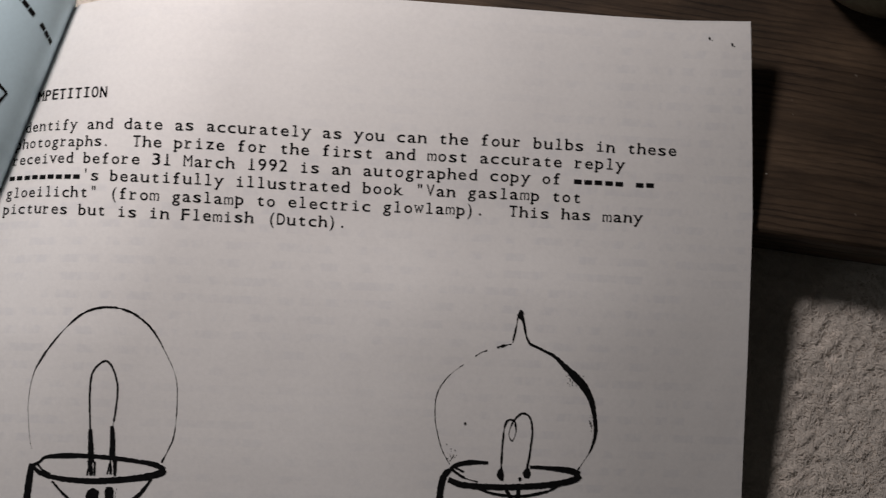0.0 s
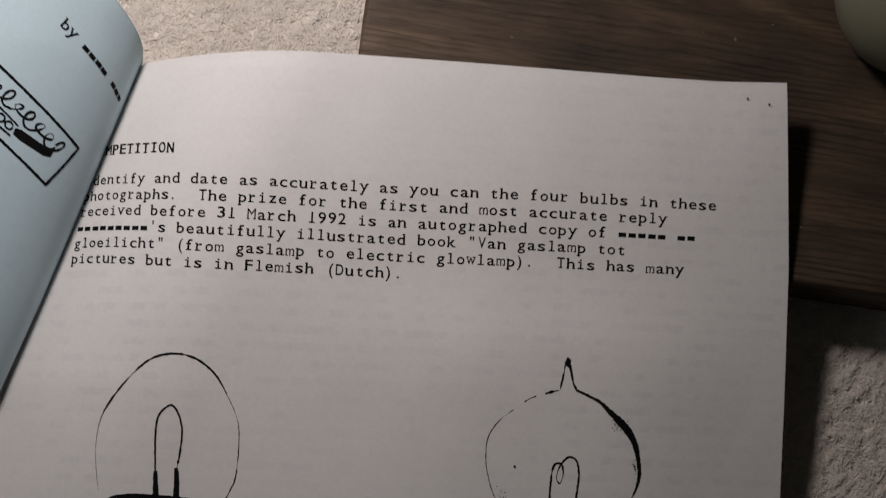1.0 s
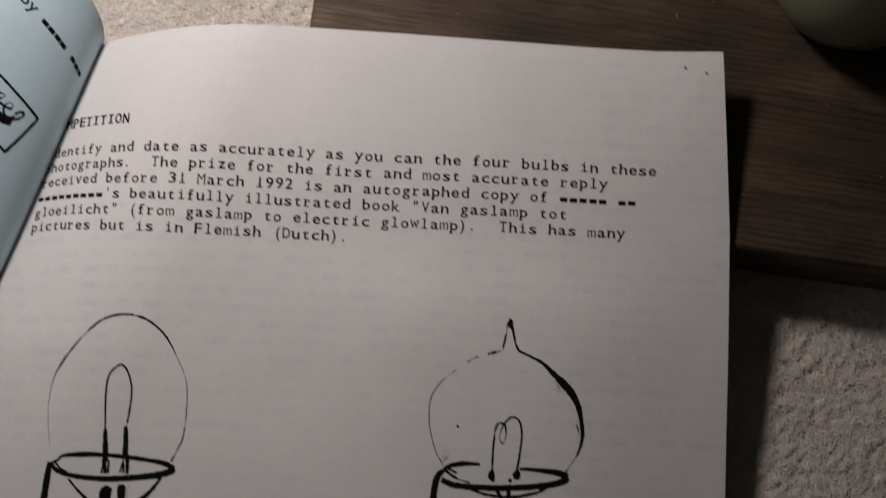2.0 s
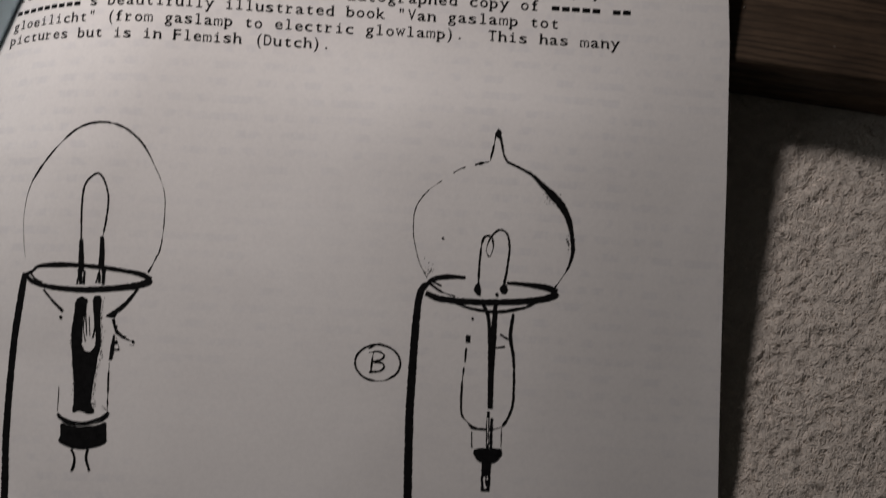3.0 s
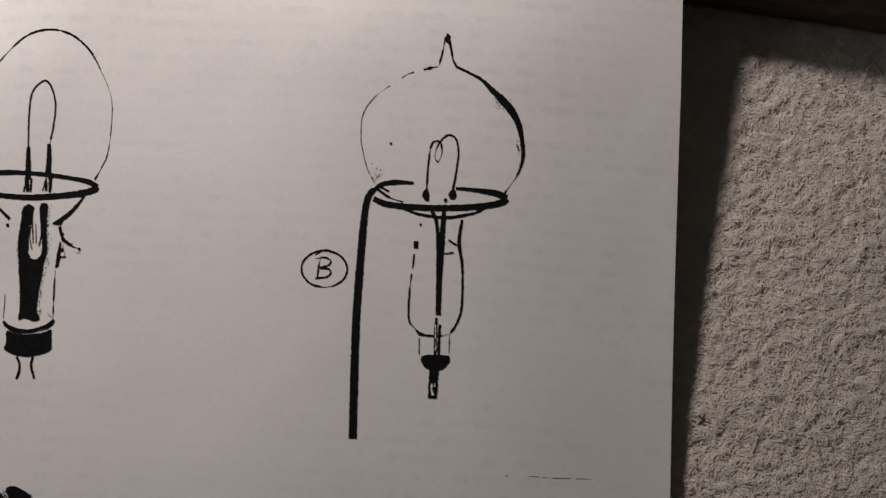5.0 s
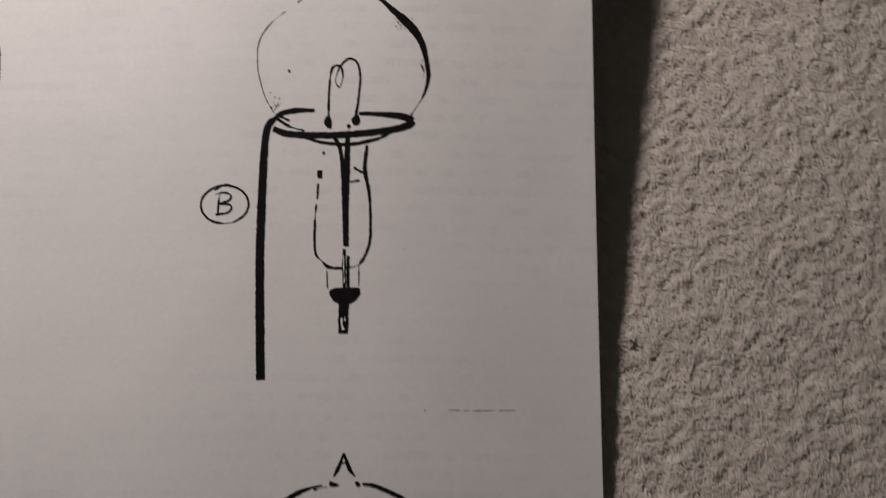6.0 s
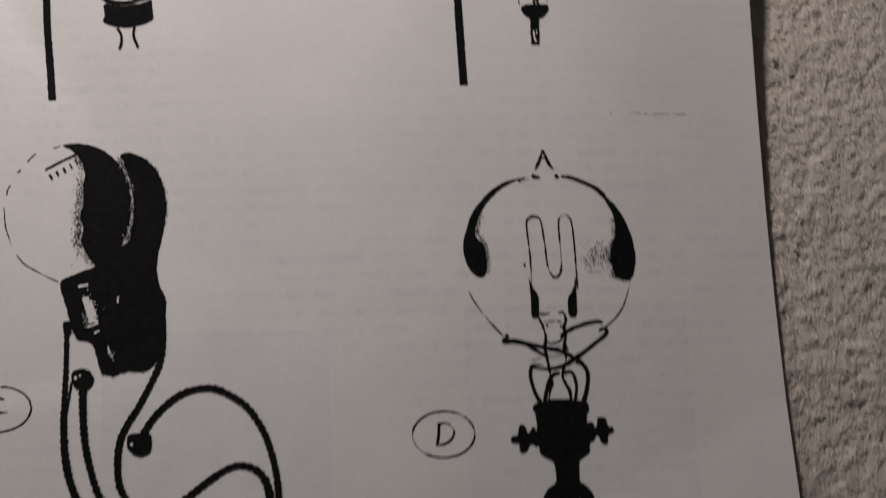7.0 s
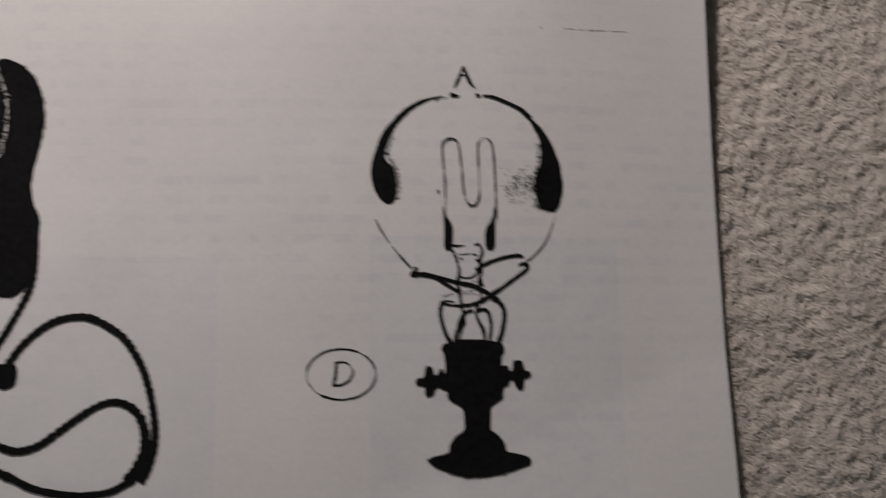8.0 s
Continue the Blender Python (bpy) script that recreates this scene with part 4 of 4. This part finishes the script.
bulb_d.line([(132.6, -205.8), (132.0, -207.1), (132.2, -208.5), (131.4, -209.5)], 0.5)
bulb_d.line([(134.6, -206.0), (136.6, -205.6), (137.5, -207.1), (137.8, -209.5), (137.3, -212.4)], [0.7, 0.7, 0.8, 0.7, 0.6])
bulb_d.line([(138.0, -203.4), (139.5, -203.9), (140.6, -205.6), (140.6, -207.8), (140.0, -210.7), (139.3, -212.6)], [0.7, 0.95, 0.95, 0.95, 0.95, 1.0])
bulb_d.line([(136.7, -158.9), (138.9, -159.1), (141.6, -160.1), (145.0, -161.7), (147.3, -163.7)], [0.5, 0.75, 0.8, 0.9, 1.2])
bulb_d.line([(126.1, -160.1), (127.4, -159.7), (129.0, -159.5)], [0.4, 0.1, 0.25])
bulb_d.blob([(129.6, -158.2), (130.4, -158.6), (131.9, -159.1), (130.8, -159.4), (129.4, -159.3)], 0.04)
bulb_d.blob([(135.1, -158.4), (135.8, -158.4), (136.3, -159.1), (135.6, -159.4), (135.1, -159.0)], 0.04)
bulb_d.blob([(127.6, -182.8), (128.4, -185.4), (129.9, -187.7), (129.8, -190.8), (129.6, -192.9), (127.9, -192.9), (128.0, -188.3)], 0.04)
bulb_d.blob([(139.0, -182.6), (139.0, -188.1), (138.9, -192.8), (136.8, -192.7), (136.8, -188.4), (138.4, -186.1)], 0.04)
bulb_d.blob([(129.3, -212.6), (130.5, -211.9), (136.4, -212.0), (137.7, -212.3), (140.1, -212.6), (140.6, -213.9), (140.3, -214.9), (139.9, -215.4), (139.8, -217.7), (140.6, -217.3), (141.3, -217.7), (141.5, -218.7), (142.1, -218.6), (142.3, -216.6), (142.9, -216.3), (144.2, -216.5), (144.6, -217.5), (144.8, -218.6), (145.8, -218.6), (146.2, -219.5), (145.7, -220.1), (144.6, -220.4), (144.5, -222.5), (143.3, -222.7), (142.7, -221.8), (142.3, -220.6), (141.6, -220.5), (141.2, -221.8), (140.3, -221.9), (140.0, -222.8), (140.1, -224.3), (138.6, -225.3), (137.3, -226.2), (137.2, -230.9), (137.8, -231.2), (139.1, -232.2), (140.3, -233.8), (140.5, -235.5), (142.2, -235.7), (144.8, -236.3), (145.7, -237.2), (145.4, -238.2), (142.7, -239.0), (139.5, -240.0), (135.6, -240.6), (131.7, -240.5), (129.2, -239.8), (126.0, -238.6), (124.1, -237.3), (124.4, -236.4), (127.4, -235.8), (128.4, -235.4), (128.6, -233.9), (129.8, -232.1), (131.6, -231.1), (131.8, -229.6), (131.5, -226.3), (129.6, -225.3), (128.3, -224.3), (128.1, -222.5), (127.4, -222.6), (126.8, -222.1), (126.0, -222.1), (125.2, -223.8), (124.0, -224.0), (123.5, -223.4), (123.6, -221.8), (121.9, -221.6), (121.5, -221.0), (121.9, -220.1), (123.4, -220.0), (123.7, -217.7), (124.6, -217.5), (125.2, -218.0), (125.6, -219.5), (126.3, -219.3), (126.7, -218.2), (127.4, -218.2), (127.8, -219.4), (127.9, -217.7), (127.7, -215.0), (127.0, -214.0), (127.5, -212.9)], 0.05)
bulb_d.fringe([(123.9, -236.7), (126.0, -238.5), (129.2, -239.8), (131.7, -240.5), (135.6, -240.6), (139.5, -240.0), (142.7, -239.0), (145.4, -237.8)], 0.35, 220)
bulb_d.fringe([(149.2, -169.3), (149.2, -173.3), (148.0, -176.7), (147.9, -180.0), (148.5, -183.3), (151.9, -184.1)], 0.45, 420)
bulb_d.fringe([(142.9, -175.1), (143.3, -182.1), (145.3, -177.4), (146.9, -179.3), (147.5, -175.3), (144.5, -180.1), (146.0, -174.7)], 1.2, 210)
bulb_d.specks((143.9, -178.5), 4.0, 3.4, 90)
bulb_d.dot((126.8, -180.2), 0.35)
bulb_d.line([(128.3, -186), (128.2, -178), (127.7, -170.6), (128.5, -168.9), (129.8, -168.5), (131.1, -169.5), (131.8, -174.3), (132.4, -180.7), (133.6, -183.1), (135.1, -182.6), (135.7, -179.8), (135.5, -172.4), (135.7, -169.2), (137, -168.3), (138.4, -169.2), (138.9, -172.4), (139.2, -179.8), (139.3, -186.1)], 0.39)
mark_d = Ink("circled_letter")
mark_d.line([(105.2, -216.7), (105, -219.3), (104.6, -221.5)], 0.69)
mark_d.line([(104.8, -216.8), (107.2, -216.8), (108.6, -218.6), (107.9, -220.4), (106.2, -221.4), (104.3, -221.5)], 0.55)
mark_d.ring((106.2, -219.2), 7.18, 5.24, 0.44)

for drawing, label in ((bulb_a, "black drawing of an oval glass bulb on a ring stand"), (bulb_b, "black drawing of a round pipped bulb on a ring stand"),
                       (bulb_c, "black drawing of a dark bulb with corded leads"), (bulb_d, "black drawing of a pipped bulb on a turned stand"),
                       (mark_b, "circled handwritten letter B"), (mark_c, "circled handwritten letter C"), (mark_d, "circled handwritten letter D"), (faint, "")):
    drawing.build(page, label)
glint_c.build(page, "", PAPER, 0.0004)
glint_b.build(page, "", PAPER, 0.0004)

# two torn staple holes in the free corner
for hx, hy in ((174.2, 27.5), (179.9, 26.4)):
    hole = Ink("staple_hole")
    hole.blob([(hx - 0.25, hy + 0.3), (hx + 0.22, hy + 0.25), (hx + 0.3, hy - 0.3), (hx, hy - 0.45), (hx - 0.24, hy - 0.15)], 0.04)
    hole.specks((hx + 0.2, hy - 0.4), 0.3, 0.3, 3)
    hole.build(page)


# ---- print on the turned-over sheet ----
def turned_print(name, ink, label):
    bm = ink.bm
    for _ in range(4):
        long = [e for e in bm.edges if e.calc_length() > 1.5]
        if not long:
            break
        bmesh.ops.subdivide_edges(bm, edges=long, cuts=1)
        bmesh.ops.triangulate(bm, faces=[f for f in bm.faces if len(f.verts) > 4])
    new_at = {}
    for v in bm.verts:
        a, b = v.co.x / 1000, v.co.y / 1000
        e = 0.0004
        n = (turned(a + e, b) - turned(a, b)).cross(turned(a, b + e) - turned(a, b))
        n.normalize()
        n = n if n.z >= 0 or n.x > 0 else -n
        if n.x < 0 and n.z < 0.3:
            n = -n
        new_at[v] = turned(a, b) + n * (0.00012 + v.co.z * 3e-6)
    for v, p in new_at.items():
        v.co = p
    return part(name, bm, INK, turned_sheet, label)


def turned_line(text, a0, b0, size, pitch):
    """Letters that run towards the fold; the last of them lies next to it."""
    ink = Ink("turned_text")
    typed(ink, text, lambda u, v: (a0 - u, b0 - v), size, pitch)
    return ink


turned_print("turned_text", turned_line("by #### ###", 28.2, 15.0, 3.6, 2.32), "line of typewriter print, partly plain bars")
heading = Ink("turned_heading")
for a in (40.2, 43.2, 46.2, 49.2, 55.2, 58.2, 61.2):
    heading.line([(a, 10.9), (a, 13.6)], 2.1)
for b in (15.0, 17.0):
    heading.line([(38.6, b), (50.0, b), (66.0, b)], 0.5)
turned_print("turned_heading", heading, "bold heading bars, underlined twice")
emblem = Ink("turned_emblem")
for edge in ([(72.0, 32.0), (36.0, 32.0), (5.0, 32.0)], [(5.0, 31.8), (5.2, 38.0), (5.6, 44.6)], [(5.5, 44.5), (36.0, 44.5), (72.0, 44.5)]):
    emblem.line(edge, 0.62)
emblem.blob([(9.0, 39.6), (19.0, 41.8), (19.6, 39.6), (12.2, 38.2), (10.4, 37.4), (9.9, 35.9)], 0.03)
emblem.line([(8.6 + 0.36 * k + 1.5 * math.cos(k * 0.7) - 0.5 * math.sin(k * 0.7), 36.0 - (1.5 + 0.7 * math.sin(k * 0.31)) * math.sin(k * 0.7)) for k in range(64)], 0.5)
for a in (21.0, 23.4, 25.8, 28.2):
    emblem.ring((a, 40.6), 0.95, 0.85, 0.42)
emblem.line([(19.2, 42.2), (24.0, 42.4), (32.0, 42.2)], 0.45)
emblem.line([(19.4, 39.2), (25.0, 39.0), (32.0, 38.9)], 0.4)
turned_print("turned_emblem", emblem, "boxed black emblem with a curled line and a wedge")


# ---- crumbs on the board ----
def build_crumbs():
    rng = random.Random(12)
    verts, faces = [], []
    for _ in range(20):
        x, y = rng.uniform(0.09, 0.29), rng.uniform(-0.012, 0.085)
        r, k = rng.uniform(0.00012, 0.00034), len(verts)
        verts += [(x + r * math.cos(a) * rng.uniform(0.6, 1.3), y + r * math.sin(a) * rng.uniform(0.5, 1.0), 0.0219) for a in (0.3, 1.6, 2.9, 4.3, 5.4)]
        verts.append((x, y, 0.0219 + r * 0.8))
        faces += [(k + i, k + (i + 1) % 5, k + 5) for i in range(5)]
    ob = mesh_object("dust_crumbs", verts, faces, CRUMB)
    return tagged(ob, "pale dust and crumbs scattered on the wooden board", "dust", kind="stuff")


build_crumbs()


# ---- cup on the board ----
def build_cup():
    root = tagged(new("cup"), "grey-green glazed round cup standing on the wooden board", "cup")
    outer = [(0.0, 0.0), (0.012, 0.0), (0.0150, 0.0008), (0.0190, 0.005), (0.0220, 0.011), (0.0236, 0.018), (0.0239, 0.026), (0.0236, 0.036), (0.0230, 0.046), (0.0233, 0.050), (0.0226, 0.0512)]
    inner = [(0.0216, 0.050), (0.0212, 0.044), (0.0220, 0.034), (0.0220, 0.026), (0.0190, 0.011), (0.0120, 0.005), (0.0, 0.0035)]
    for name, profile in (("outside", outer), ("inside", [outer[-1]] + inner)):
        n, verts, faces = 64, [], []
        for r, z in profile:
            verts += [(r * math.cos(k * math.tau / n), r * math.sin(k * math.tau / n), z) for k in range(n)]
        for j in range(len(profile) - 1):
            faces += [(j * n + k, j * n + (k + 1) % n, (j + 1) * n + (k + 1) % n, (j + 1) * n + k) for k in range(n)]
        mesh_object(name, verts, faces, CUP, root, smooth=True)
    root.matrix_world = pose(0.2192, 0.0570, 0.0218)
    return root


build_cup()
